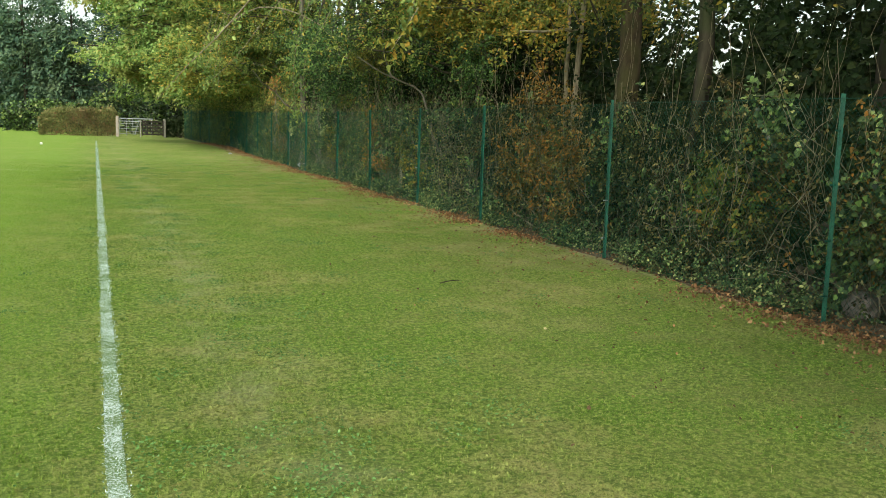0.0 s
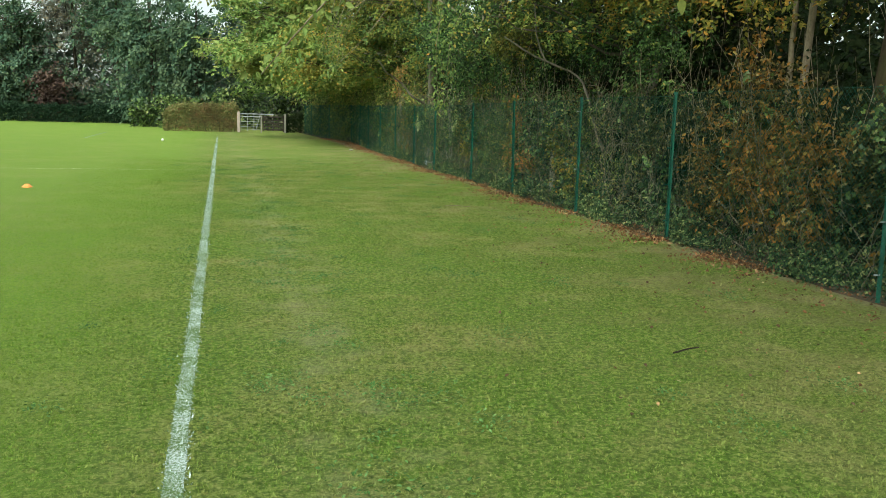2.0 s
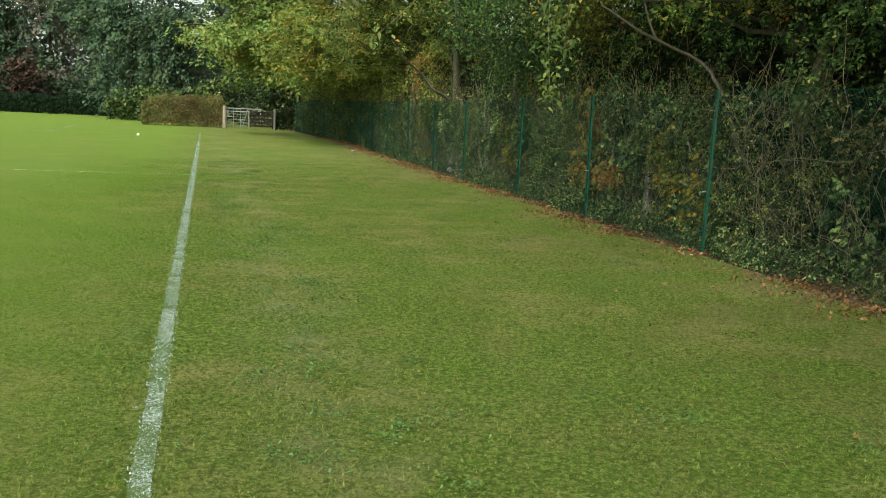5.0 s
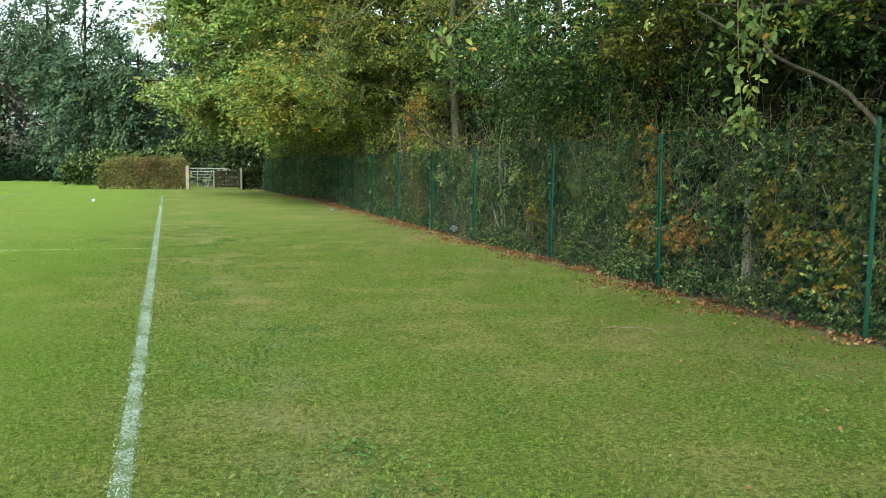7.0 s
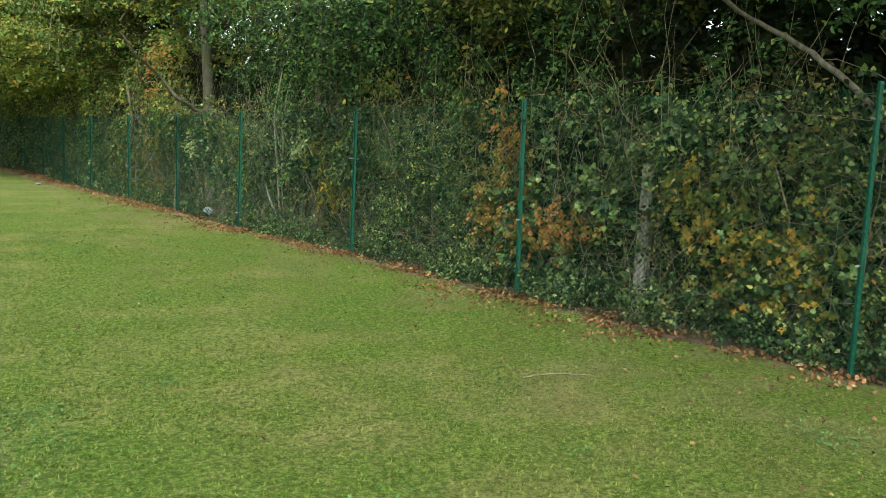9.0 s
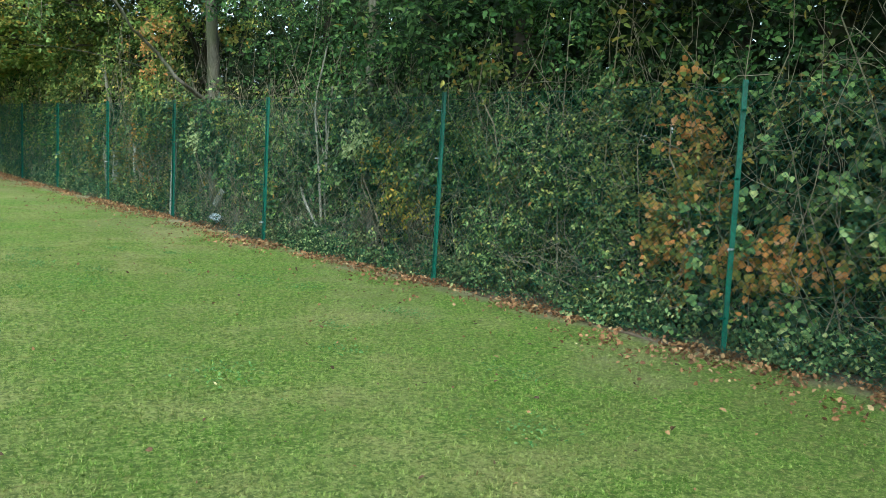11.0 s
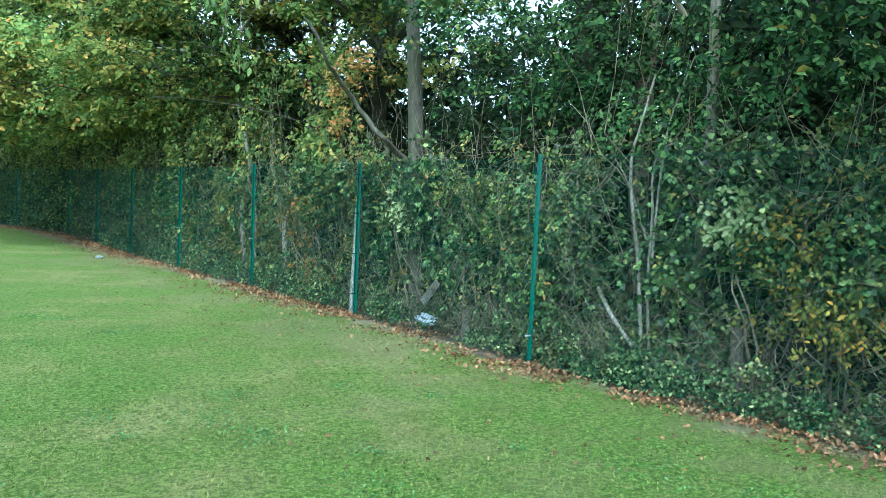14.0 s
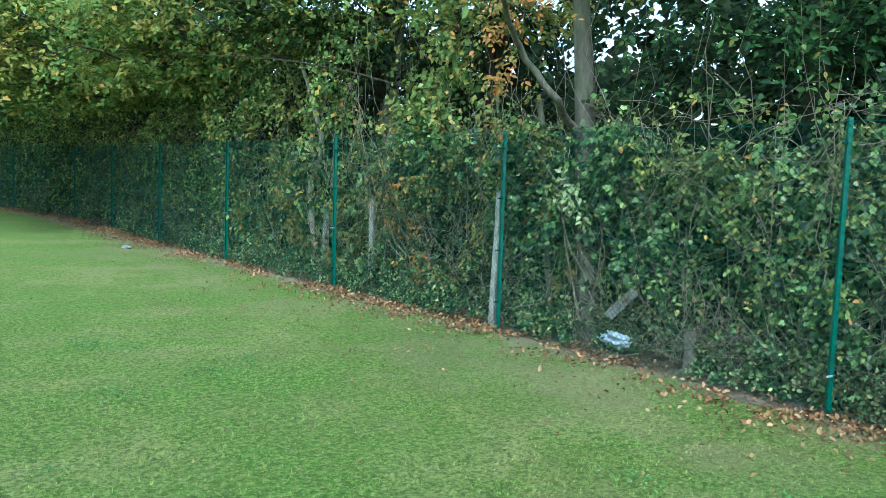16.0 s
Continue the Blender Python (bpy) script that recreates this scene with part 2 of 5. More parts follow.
OLD_WOOD = bark_material("weathered_wood", (0.136, 0.123, 0.102), (0.437, 0.41, 0.356), 24.0, (0.164, 0.192, 0.109), 0.45)
PALE_WOOD = bark_material("bleached_wood", (0.15, 0.14, 0.122), (0.33, 0.31, 0.28), 24.0, (0.2, 0.2, 0.15), 0.3)
FENCE_GREEN = plain("green_powder_coat", (0.002, 0.06, 0.037), (0.005, 0.105, 0.062), 35, 0.4, 0.5, 0.05)
WIRE_GREEN = plain("green_plastic_wire", (0.00184, 0.0367, 0.0245), (0.00367, 0.071, 0.0465), 30, 0.6, 0.25, 0.05)
SOIL = plain("damp_soil", (0.055, 0.041, 0.028), (0.15, 0.115, 0.078), 9, 0.95, 0.1, 0.8)
STONE = plain("grey_pink_stone", (0.14, 0.115, 0.105), (0.28, 0.24, 0.22), 14, 0.85, 0.2, 0.6)
PLASTIC = plain("crumpled_white_film", (0.18, 0.21, 0.24), (0.45, 0.49, 0.53), 22, 0.3, 0.5, 0.8)
RED_FILM = plain("red_film", (0.3, 0.03, 0.03), (0.5, 0.07, 0.06), 20, 0.4, 0.5, 0.2)
ORANGE_FILM = plain("orange_plastic", (0.7, 0.2, 0.04), (0.85, 0.32, 0.08), 20, 0.4, 0.5, 0.1)
WHITE_PAINT = plain("white_gloss", (0.68, 0.68, 0.66), (0.82, 0.82, 0.8), 12, 0.5, 0.4, 0.1)
GALV = plain("galvanised_steel", (0.22, 0.235, 0.24), (0.38, 0.4, 0.41), 20, 0.45, 0.5, 0.1)
DARK_WOOD = bark_material("dark_stained_wood", (0.02, 0.018, 0.015), (0.06, 0.05, 0.04), 12, mossy=0.1)
PINK_POST = bark_material("peeling_post", (0.3, 0.24, 0.21), (0.5, 0.42, 0.38), 10, mossy=0.1)
ROOF = plain("slate_roof", (0.16, 0.18, 0.21), (0.26, 0.28, 0.31), 3, 0.7, 0.3, 0.3)
RENDER_WALL = plain("pale_render", (0.55, 0.53, 0.5), (0.68, 0.66, 0.62), 3, 0.85, 0.2, 0.1)
GLASS_DARK = plain("dark_pane", (0.03, 0.035, 0.04), (0.06, 0.065, 0.07), 2, 0.1, 0.5, 0.0)

# grass sheet: turf colour at three scales, with soil under the trees


def scaled(nt, value, k):
    n = nt.nodes.new("ShaderNodeMath")
    n.operation = "MULTIPLY"
    nt.links.new(value, n.inputs[0])
    n.inputs[1].default_value = k
    return n.outputs[0]


def turf_hues(nt, c):
    """Worn straw patches, lush green patches and clover darks over a base hue."""
    c = mix(nt, ramp(nt, noise_at(nt, 1.1, 6, 0.68), [(0.46, (0, 0, 0)), (0.59, (0.75,) * 3)]), c, (0.36, 0.315, 0.13))
    c = mix(nt, ramp(nt, noise_at(nt, 0.35, 5, 0.6), [(0.42, (0.75,) * 3), (0.58, (0, 0, 0))]), c, (0.122, 0.235, 0.026))
    c = mix(nt, ramp(nt, noise_at(nt, 8.0, 5, 0.65), [(0.4, (0.6,) * 3), (0.5, (0, 0, 0))]), c, (0.1, 0.165, 0.026))
    c = mix(nt, ramp(nt, noise_at(nt, 15.0, 4, 0.6), [(0.55, (0, 0, 0)), (0.67, (0.6,) * 3)]), c, (0.33, 0.285, 0.105))
    tuft = noise_at(nt, 26, 3, 0.6)
    c = mix(nt, ramp(nt, tuft, [(0.39, (0.65,) * 3), (0.5, (0, 0, 0))]), c, (0.06, 0.1, 0.018))
    c = mix(nt, ramp(nt, tuft, [(0.52, (0, 0, 0)), (0.63, (0.55,) * 3)]), c, (0.32, 0.37, 0.1))
    knot = noise_at(nt, 55, 2, 0.6)
    c = mix(nt, ramp(nt, knot, [(0.36, (0.52,) * 3), (0.47, (0, 0, 0))]), c, (0.07, 0.11, 0.018))
    c = mix(nt, ramp(nt, knot, [(0.56, (0, 0, 0)), (0.66, (0.65,) * 3)]), c, (0.4, 0.42, 0.14))
    # the pitch itself is lusher than the strip outside the touchline
    sx = nt.nodes.new("ShaderNodeSeparateXYZ")
    nt.links.new(nt.nodes.new("ShaderNodeTexCoord").outputs["Object"], sx.inputs[0])
    lush = ramp(nt, scaled(nt, sx.outputs[0], -0.25), [(0.1, (0, 0, 0)), (0.45, (0.62,) * 3)])
    c = mix(nt, lush, c, (0.19, 0.3, 0.042))
    # a paler worn track beside the touchline
    away = nt.nodes.new("ShaderNodeMath")
    away.operation = "SUBTRACT"
    nt.links.new(sx.outputs[0], away.inputs[0])
    away.inputs[1].default_value = 0.35
    near = nt.nodes.new("ShaderNodeMath")
    near.operation = "ABSOLUTE"
    nt.links.new(away.outputs[0], near.inputs[0])
    band = ramp(nt, near.outputs[0], [(0.08, (0.42,) * 3), (0.55, (0, 0, 0))])
    band = mix(nt, 1.0, band, ramp(nt, noise_at(nt, 1.7, 5, 0.65), [(0.46, (0, 0, 0)), (0.66, (1, 1, 1))]), "MULTIPLY")
    c = mix(nt, band, c, (0.35, 0.33, 0.19))
    # thin straw turf towards the fence, its colour darkened for tree shade; bare earth along its foot
    part_way = ramp(nt, scaled(nt, sx.outputs[0], 1 / 6.0), [(0.1, (0.1,) * 3), (0.78, (0.45,) * 3)])
    c = mix(nt, mix(nt, 1.0, part_way, ramp(nt, noise_at(nt, 1.5, 8, 0.72), [(0.44, (0, 0, 0)), (0.6, (1, 1, 1))]), "MULTIPLY"), c, (0.19, 0.185, 0.066))
    worn = mix(nt, 1.0, ramp(nt, scaled(nt, sx.outputs[0], 1 / 6.0), [(0.35, (0, 0, 0)), (0.72, (0.4,) * 3)]), ramp(nt, noise_at(nt, 0.55, 6, 0.6), [(0.5, (0, 0, 0)), (0.62, (1, 1, 1))]), "MULTIPLY")
    c = mix(nt, worn, c, (0.27, 0.24, 0.12))
    foot = mix(nt, 0.16, scaled(nt, sx.outputs[0], 1 / 6.0), noise_at(nt, 2.2, 5, 0.65))
    return mix(nt, ramp(nt, foot, [(0.762, (0, 0, 0)), (0.8, (0.75,) * 3)]), c, (0.26, 0.21, 0.145))


GRASS, nt, b = material("mown_grass", 0.85, 0.12)
fine = noise_at(nt, 105, 5, 0.75)
c = ramp(nt, fine, [(0.36, (0.06, 0.09, 0.016)), (0.46, (0.16, 0.23, 0.037)), (0.55, (0.23, 0.3, 0.062)), (0.66, (0.36, 0.37, 0.12))])
nt.links.new(turf_hues(nt, c), b.inputs["Base Color"])
bump(nt, b, fine, 1.0, 0.03)

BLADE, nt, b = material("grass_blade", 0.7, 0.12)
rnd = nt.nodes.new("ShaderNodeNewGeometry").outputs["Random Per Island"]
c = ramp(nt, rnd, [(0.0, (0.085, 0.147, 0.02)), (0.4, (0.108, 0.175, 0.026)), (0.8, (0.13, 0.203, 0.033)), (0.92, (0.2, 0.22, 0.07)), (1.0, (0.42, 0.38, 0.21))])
# Blade colour is lifted to offset the shade blades cast on each other.
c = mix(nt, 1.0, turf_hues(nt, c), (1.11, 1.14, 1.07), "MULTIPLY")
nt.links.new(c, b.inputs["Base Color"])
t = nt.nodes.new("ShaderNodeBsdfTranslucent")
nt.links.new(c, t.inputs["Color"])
s = nt.nodes.new("ShaderNodeMixShader")
s.inputs[0].default_value = 0.42
nt.links.new(b.outputs[0], s.inputs[1])
nt.links.new(t.outputs[0], s.inputs[2])
nt.links.new(s.outputs[0], nt.nodes["Material Output"].inputs["Surface"])

# line marking: chalky paint broken up by the turf
LINE, nt, b = material("line_paint", 0.9, 0.1)
n1 = noise_at(nt, 75, 4, 0.8)
n2 = noise_at(nt, 3.0, 3, 0.6)
hold = mix(nt, 0.34, n1, n2, "MIX")
f = ramp(nt, hold, [(0.49, (0, 0, 0)), (0.62, (1, 1, 1))])
nt.links.new(mix(nt, f, (0.12, 0.18, 0.06), (0.66, 0.74, 0.77)), b.inputs["Base Color"])
bump(nt, b, n1, 0.8, 0.02)
FAINT, nt, b = material("faint_line_paint", 0.9, 0.1)
f = ramp(nt, noise_at(nt, 9, 5, 0.7), [(0.45, (0, 0, 0)), (0.6, (1, 1, 1))])
nt.links.new(mix(nt, f, (0.2, 0.26, 0.07), (0.6, 0.65, 0.4)), b.inputs["Base Color"])
PAINTED, nt, b = material("painted_blade", 0.8, 0.15)
nt.links.new(ramp(nt, nt.nodes.new("ShaderNodeNewGeometry").outputs["Random Per Island"], [(0.0, (0.07, 0.13, 0.05)), (0.45, (0.15, 0.24, 0.12)), (0.65, (0.48, 0.58, 0.56)), (1.0, (0.7, 0.77, 0.79))]), b.inputs["Base Color"])

# ---------------------------------------------------------------- mesh helpers
rng = np.random.default_rng(7)


def mesh_object(name, verts, faces, mat, parent=None, label="", smooth=False):
    """One mesh object from arrays; faces all of one size."""
    me = bpy.data.meshes.new(name)
    verts = np.asarray(verts, np.float32).reshape(-1, 3)
    faces = np.asarray(faces, np.int32)
    k = faces.shape[1]
    me.vertices.add(len(verts))
    me.vertices.foreach_set("co", verts.ravel())
    me.loops.add(faces.size)
    me.loops.foreach_set("vertex_index", faces.ravel())
    me.polygons.add(len(faces))
    me.polygons.foreach_set("loop_start", np.arange(0, faces.size, k, dtype=np.int32))
    if smooth:
        me.polygons.foreach_set("use_smooth", np.ones(len(faces), bool))
    me.update(calc_edges=True)
    me.materials.append(mat)
    ob = new(name, me)
    if parent:
        ob.parent = parent
    if label:
        tagged(ob, label)
    return ob


def part(name, bm, mat, parent=None, label="", smooth=False):
    me = bpy.data.meshes.new(name)
    bm.to_mesh(me)
    bm.free()
    if smooth:
        for p in me.polygons:
            p.use_smooth = True
    me.materials.append(mat)
    ob = new(name, me)
    if parent:
        ob.parent = parent
    if label:
        tagged(ob, label)
    return ob


def holder(name, place, label, category, group="", kind=""):
    ob = new(name)
    ob.empty_display_size = 0.1
    ob.location = place
    return tagged(ob, label, category, group, kind)


def box(size, at=(0, 0, 0), bevel=0.0, turn=None):
    bm = bmesh.new()
    bmesh.ops.create_cube(bm, size=1)
    bmesh.ops.scale(bm, vec=size, verts=bm.verts)
    if bevel:
        bmesh.ops.bevel(bm, geom=bm.edges[:], offset=bevel, segments=2, affect="EDGES")
    if turn:
        bmesh.ops.transform(bm, matrix=turn, verts=bm.verts)
    bmesh.ops.translate(bm, vec=at, verts=bm.verts)
    return bm


TEMPLATES = {
    # x across, y along, z up; a folded blade of two, four or more triangles
    "small": (np.array([(0, 0, 0), (0.33, 0.42, 0.11), (0, 1, -0.06), (-0.33, 0.42, 0.11)]), np.array([(0, 1, 2), (0, 2, 3)])),
    "oval": (np.array([(0, 0, 0), (0.25, 0.26, 0.1), (0.22, 0.62, 0.08), (0, 1, -0.08), (-0.22, 0.62, 0.08), (-0.25, 0.26, 0.1)]), np.array([(0, 1, 2), (0, 2, 3), (0, 3, 4), (0, 4, 5)])),
    "curled": (np.array([(0, 0, 0), (0.26, 0.25, 0.24), (0.3, 0.7, 0.3), (0, 1, 0.12), (-0.3, 0.62, 0.16), (-0.24, 0.3, 0.1)]), np.array([(0, 1, 2), (0, 2, 3), (0, 3, 4), (0, 4, 5)])),
    "ivy": (np.array([(0, 0.08, 0), (0.3, 0, 0.04), (0.48, 0.42, 0.1), (0, 1, -0.05), (-0.48, 0.42, 0.1), (-0.3, 0, 0.04)]), np.array([(0, 1, 2), (0, 2, 3), (0, 3, 4), (0, 4, 5)])),
    "lobed": (np.array([(0, 0.05, 0), (0.35, -0.05, 0.03), (0.25, 0.25, 0.05), (0.62, 0.5, 0.1), (0.24, 0.55, 0.04), (0, 1, -0.05), (-0.24, 0.55, 0.04), (-0.62, 0.5, 0.1), (-0.25, 0.25, 0.05), (-0.35, -0.05, 0.03)]), np.array([(0, 1, 2), (0, 2, 4), (2, 3, 4), (0, 4, 5), (0, 5, 6), (0, 6, 8), (6, 7, 8), (0, 8, 9)])),
    "blade": (np.array([(-0.1, 0, 0), (0.1, 0, 0), (0, 1, 0.3)]), np.array([(0, 1, 2)])),
}


def unit(v):
    return v / (np.linalg.norm(v, axis=1)[:, None] + 1e-9)


def leaf_arrays(P, size, tilt, face=None, droop=0.0, shape="small", seed=1, sprig=1):
    """Vertices and faces of leaves at P. tilt: how far the blades turn from flat; face: a common way they look; droop: how far tips hang.
    sprig: leaves set alternately along a short twig at each point, with their blades turned much the same way."""
    r = np.random.default_rng(seed)
    n = len(P)
    T, F = TEMPLATES[shape]
    s = np.broadcast_to(size, (n,)).astype(float)
    nrm = unit(r.normal(size=(n, 3)) * tilt + (np.array(face) if face is not None else np.array([0, 0, 1.0])))
    along = r.normal(size=(n, 3))
    along[:, 2] -= droop
    along = unit(along - (along * nrm).sum(1)[:, None] * nrm)
    if sprig > 1:
        across = np.cross(along, nrm)
        k = np.arange(sprig)
        u = (k / (sprig - 1))[None, :, None]
        sgn = np.where(k % 2, 1.0, -1.0)
        sgn[-1] = 0.0
        reach = (0.4 * sprig * s * r.uniform(0.7, 1.2, n))[:, None, None]
        Q = P[:, None] + along[:, None] * (u - 0.4) * reach
        Q[..., 2] -= (0.22 * reach * u * u)[..., 0]
        Q += r.normal(size=Q.shape) * 0.13 * s[:, None, None]
        along = along[:, None] * 0.6 + across[:, None] * (sgn[None, :, None] * 0.85) + r.normal(size=Q.shape) * 0.28
        along[..., 2] -= 0.25 * droop
        nrm = nrm[:, None] + r.normal(size=Q.shape) * 0.3
        s = s[:, None] * (0.72 + 0.42 * np.sin(np.pi * (0.15 + 0.7 * k / (sprig - 1))))[None]
        P, along, nrm, s = Q.reshape(-1, 3), along.reshape(-1, 3), unit(nrm.reshape(-1, 3)), s.reshape(-1)
        n = len(P)
        along = unit(along - (along * nrm).sum(1)[:, None] * nrm)
        s = s * r.uniform(0.7, 1.2, n)
    else:
        s = s * r.uniform(0.6, 1.3, n)
    across = np.cross(along, nrm)
    V = P[:, None, :] + s[:, None, None] * (T[None, :, 0:1] * across[:, None] + T[None, :, 1:2] * along[:, None] + T[None, :, 2:3] * nrm[:, None])
    m = len(T)
    return V.reshape(-1, 3), (F[None] + (np.arange(n) * m)[:, None, None]).reshape(-1, 3)


def leaves(name, P, size, mat, parent=None, label="", **kw):
    return mesh_object(name, *leaf_arrays(np.asarray(P, float), size, **kw), mat, parent, label)


def tube_arrays(lines, sides=5):
    """Tapered tubes along polylines [(points, radius at start, radius at end)]."""
    V, F, off = [], [], 0
    for pts, r0, r1 in lines:
        pts = np.asarray(pts, float)
        n = len(pts)
        d = np.gradient(pts, axis=0)
        d /= np.linalg.norm(d, axis=1)[:, None] + 1e-9
        ref = np.where(np.abs(d[:, 2:3]) > 0.9, np.array([[1.0, 0, 0]]), np.array([[0, 0, 1.0]]))
        a = np.cross(d, ref)
        a /= np.linalg.norm(a, axis=1)[:, None] + 1e-9
        bb = np.cross(d, a)
        rad = np.linspace(r0, r1, n)
        ang = np.arange(sides) * 2 * np.pi / sides
        ring = pts[:, None] + rad[:, None, None] * (np.cos(ang)[None, :, None] * a[:, None] + np.sin(ang)[None, :, None] * bb[:, None])
        V.append(ring.reshape(-1, 3))
        i, j = np.meshgrid(np.arange(n - 1), np.arange(sides), indexing="ij")
        q = np.stack([i * sides + j, i * sides + (j + 1) % sides, (i + 1) * sides + (j + 1) % sides, (i + 1) * sides + j], -1).reshape(-1, 4)
        F.append(q + off)
        off += n * sides
    return np.concatenate(V), np.concatenate(F)


def tubes(name, lines, mat, parent=None, label="", sides=5):
    return mesh_object(name, *tube_arrays(lines, sides), mat, parent, label, smooth=True)


def bend(p, q, n=6, wob=0.1, r=rng, sag=0.0):
    """A wandering line from p to q."""
    p, q = np.asarray(p, float), np.asarray(q, float)
    t = np.linspace(0, 1, n)[:, None]
    L = p + (q - p) * t
    w = np.cumsum(r.normal(size=(n, 3)), 0) * wob * np.linalg.norm(q - p) / n
    w -= w[0] + (w[-1] - w[0]) * t
    L += w
    L[:, 2] += sag * 4 * (t * (1 - t))[:, 0]
    return L


def smooth_line(pts, n=10):
    """A smooth line through a few given points."""
    pts = np.asarray(pts, float)
    t = np.linspace(0, len(pts) - 1, n)
    out = []
    for u in t:
        i = min(int(u), len(pts) - 2)
        f = u - i
        p0, p1, p2, p3 = pts[max(i - 1, 0)], pts[i], pts[i + 1], pts[min(i + 2, len(pts) - 1)]
        out.append(0.5 * (2 * p1 + (p2 - p0) * f + (2 * p0 - 5 * p1 + 4 * p2 - p3) * f * f + (3 * p1 - p0 - 3 * p2 + p3) * f ** 3))
    return np.array(out)


def field(x, y, z, s=1.0):
    return noise.noise(Vector((x * s, y * s, z * s)))


# ---------------------------------------------------------------- ground
FENCE_X = 5.16
POSTS = [(4.95, -1.3), (4.95, 1.9), (4.96, 5.08), (5.08, 8.58), (5.1, 12.25), (5.08, 15.1), (5.1, 18.25), (5.17, 21.36), (5.08, 24.53), (5.22, 27.65), (5.24, 30.58), (5.31, 33.85), (5.4, 37.0), (5.62, 40.6), (5.75, 44.1), (5.24, 48.7), (5.1, 51.8), (4.95, 55.0), (4.82, 57.9)]


def fence_x(y):
    """Where the fence stands at y."""
    return float(np.interp(y, [p[1] for p in POSTS], [p[0] for p in POSTS]))


def fence_h(y):
    """How high the fence stands at y."""
    return float(np.interp(y, (5, 9, 15, 24, 35, 45), (1.84, 1.84, 1.77, 1.7, 1.71, 1.78)))


LINE_X = -0.47
bm = bmesh.new()
bmesh.ops.create_grid(bm, x_segments=60, y_segments=60, size=1)
for v in bm.verts:
    u, w = v.co.x, v.co.y
    v.co.x, v.co.y = 700 * u * abs(u) ** 1.5, 30 + 700 * w * abs(w) ** 1.5
    far = max(0.0, math.hypot(v.co.x, v.co.y - 30) - 120)
    v.co.z = 0.03 * far * (0.5 + 0.5 * noise.noise(v.co * 0.006))
ground = tagged(part("ground", bm, GRASS, smooth=True), "mown green playing field with worn straw-coloured patches", "grass field", kind="structure")

bm = bmesh.new()
n = 260
for i in range(n + 1):
    y = -30 + 96 * i / n
    x0 = fence_x(y) - 0.03 + 0.22 * field(0, y, 3.1, 1.3) + 0.1 * field(0, y, 9.1, 4.5)
    bm.verts.new((x0, y, 0.004))
    bm.verts.new((x0 + 0.3, y, 0.02))
    bm.verts.new((FENCE_X + 1.5, y, 0.05))
    bm.verts.new((FENCE_X + 40, y, 0.06))
    bm.verts.new((FENCE_X + 40.5, y, 0.0))
bm.verts.ensure_lookup_table()
for i in range(n):
    for j in range(4):
        a = i * 5 + j
        bm.faces.new([bm.verts[a], bm.verts[a + 1], bm.verts[a + 6], bm.verts[a + 5]])
tagged(part("woodland_ground", bm, SOIL, smooth=True), "bare brown soil under the hedge and trees", "soil", kind="structure")


def line_strip(name, mat, x0, y0, x1, y1, width, label, lift=0.003):
    d = Vector((x1 - x0, y1 - y0, 0))
    L = d.length
    d.normalize()
    s = Vector((-d.y, d.x, 0))
    bm = bmesh.new()
    k = max(2, int(L / 0.12))
    pairs = []
    for i in range(k + 1):
        p = Vector((x0, y0, lift)) + d * (L * i / k)
        wob = 0.012 * noise.noise(Vector((p.x * 0.5, p.y * 0.5, 4)))
        pairs.append([bm.verts.new(p + s * (sd * width / 2 + wob + 0.012 * noise.noise(Vector((p.x * 9, p.y * 9, sd * 7))))) for sd in (-1, 1)])
    for a, c in zip(pairs, pairs[1:]):
        bm.faces.new((a[0], a[1], c[1], c[0]))
    return tagged(part(name, bm, mat), label, "line marking", kind="structure")


line_strip("touchline", LINE, LINE_X, -8, LINE_X, 50, 0.08, "worn white painted touchline on mown grass")
line_strip("cross_line", FAINT, LINE_X - 0.06, 24.3, -40, 25.2, 0.09, "faint yellowish old line across the pitch")
line_strip("box_line", LINE, -6.23, 44.5, -6.47, 54.5, 0.11, "short white painted line far out on the pitch", 0.01)

# turf in small tufts along the stretch beside the touchline
r = np.random.default_rng(11)


def turf(x0, x1, y0, y1, per_m2):
    n = int((x1 - x0) * (y1 - y0) * per_m2)
    return np.stack([r.uniform(x0, x1, n), r.uniform(y0, y1, n), np.zeros(n)], 1)


def tuft_arrays(P, height, blades, seed):
    """Fans of thin blades, a fan at each point."""
    q = np.random.default_rng(seed)
    n = len(P)
    h = (np.broadcast_to(height, (n,)) * q.lognormal(0, 0.28, n))[:, None] * q.uniform(0.55, 1.2, (n, blades))
    ang = q.uniform(0, 2 * np.pi, (n, blades))
    out = np.stack([np.cos(ang), np.sin(ang), np.zeros_like(ang)], -1)
    root = P[:, None] + out * q.uniform(0, 0.012, (n, blades, 1))
    wide = np.stack([-np.sin(ang), np.cos(ang), np.zeros_like(ang)], -1) * (0.0028 + 0.042 * h)[..., None]
    tip = root + out * (h * q.uniform(0.3, 1.7, (n, blades)))[..., None]
    tip[..., 2] += h
    V = np.stack([root - wide, root + wide, tip], 2)
    return V.reshape(-1, 3), np.arange(n * blades * 3).reshape(-1, 3)


P = np.concatenate([turf(-3.2, 4.9, 1.9, 30, 880), turf(-1.6, 3.4, 2.0, 25, 300)])
thin = np.clip((P[:, 0] + 3.4) / 1.5, 0, 1) * np.clip((31 - P[:, 1]) / 9, 0, 1) * np.clip((5.0 - P[:, 0]) / 0.6, 0.3, 1)
P = P[r.uniform(0, 1, len(P)) < thin]
on_line = np.abs(P[:, 0] - LINE_X) < 0.045
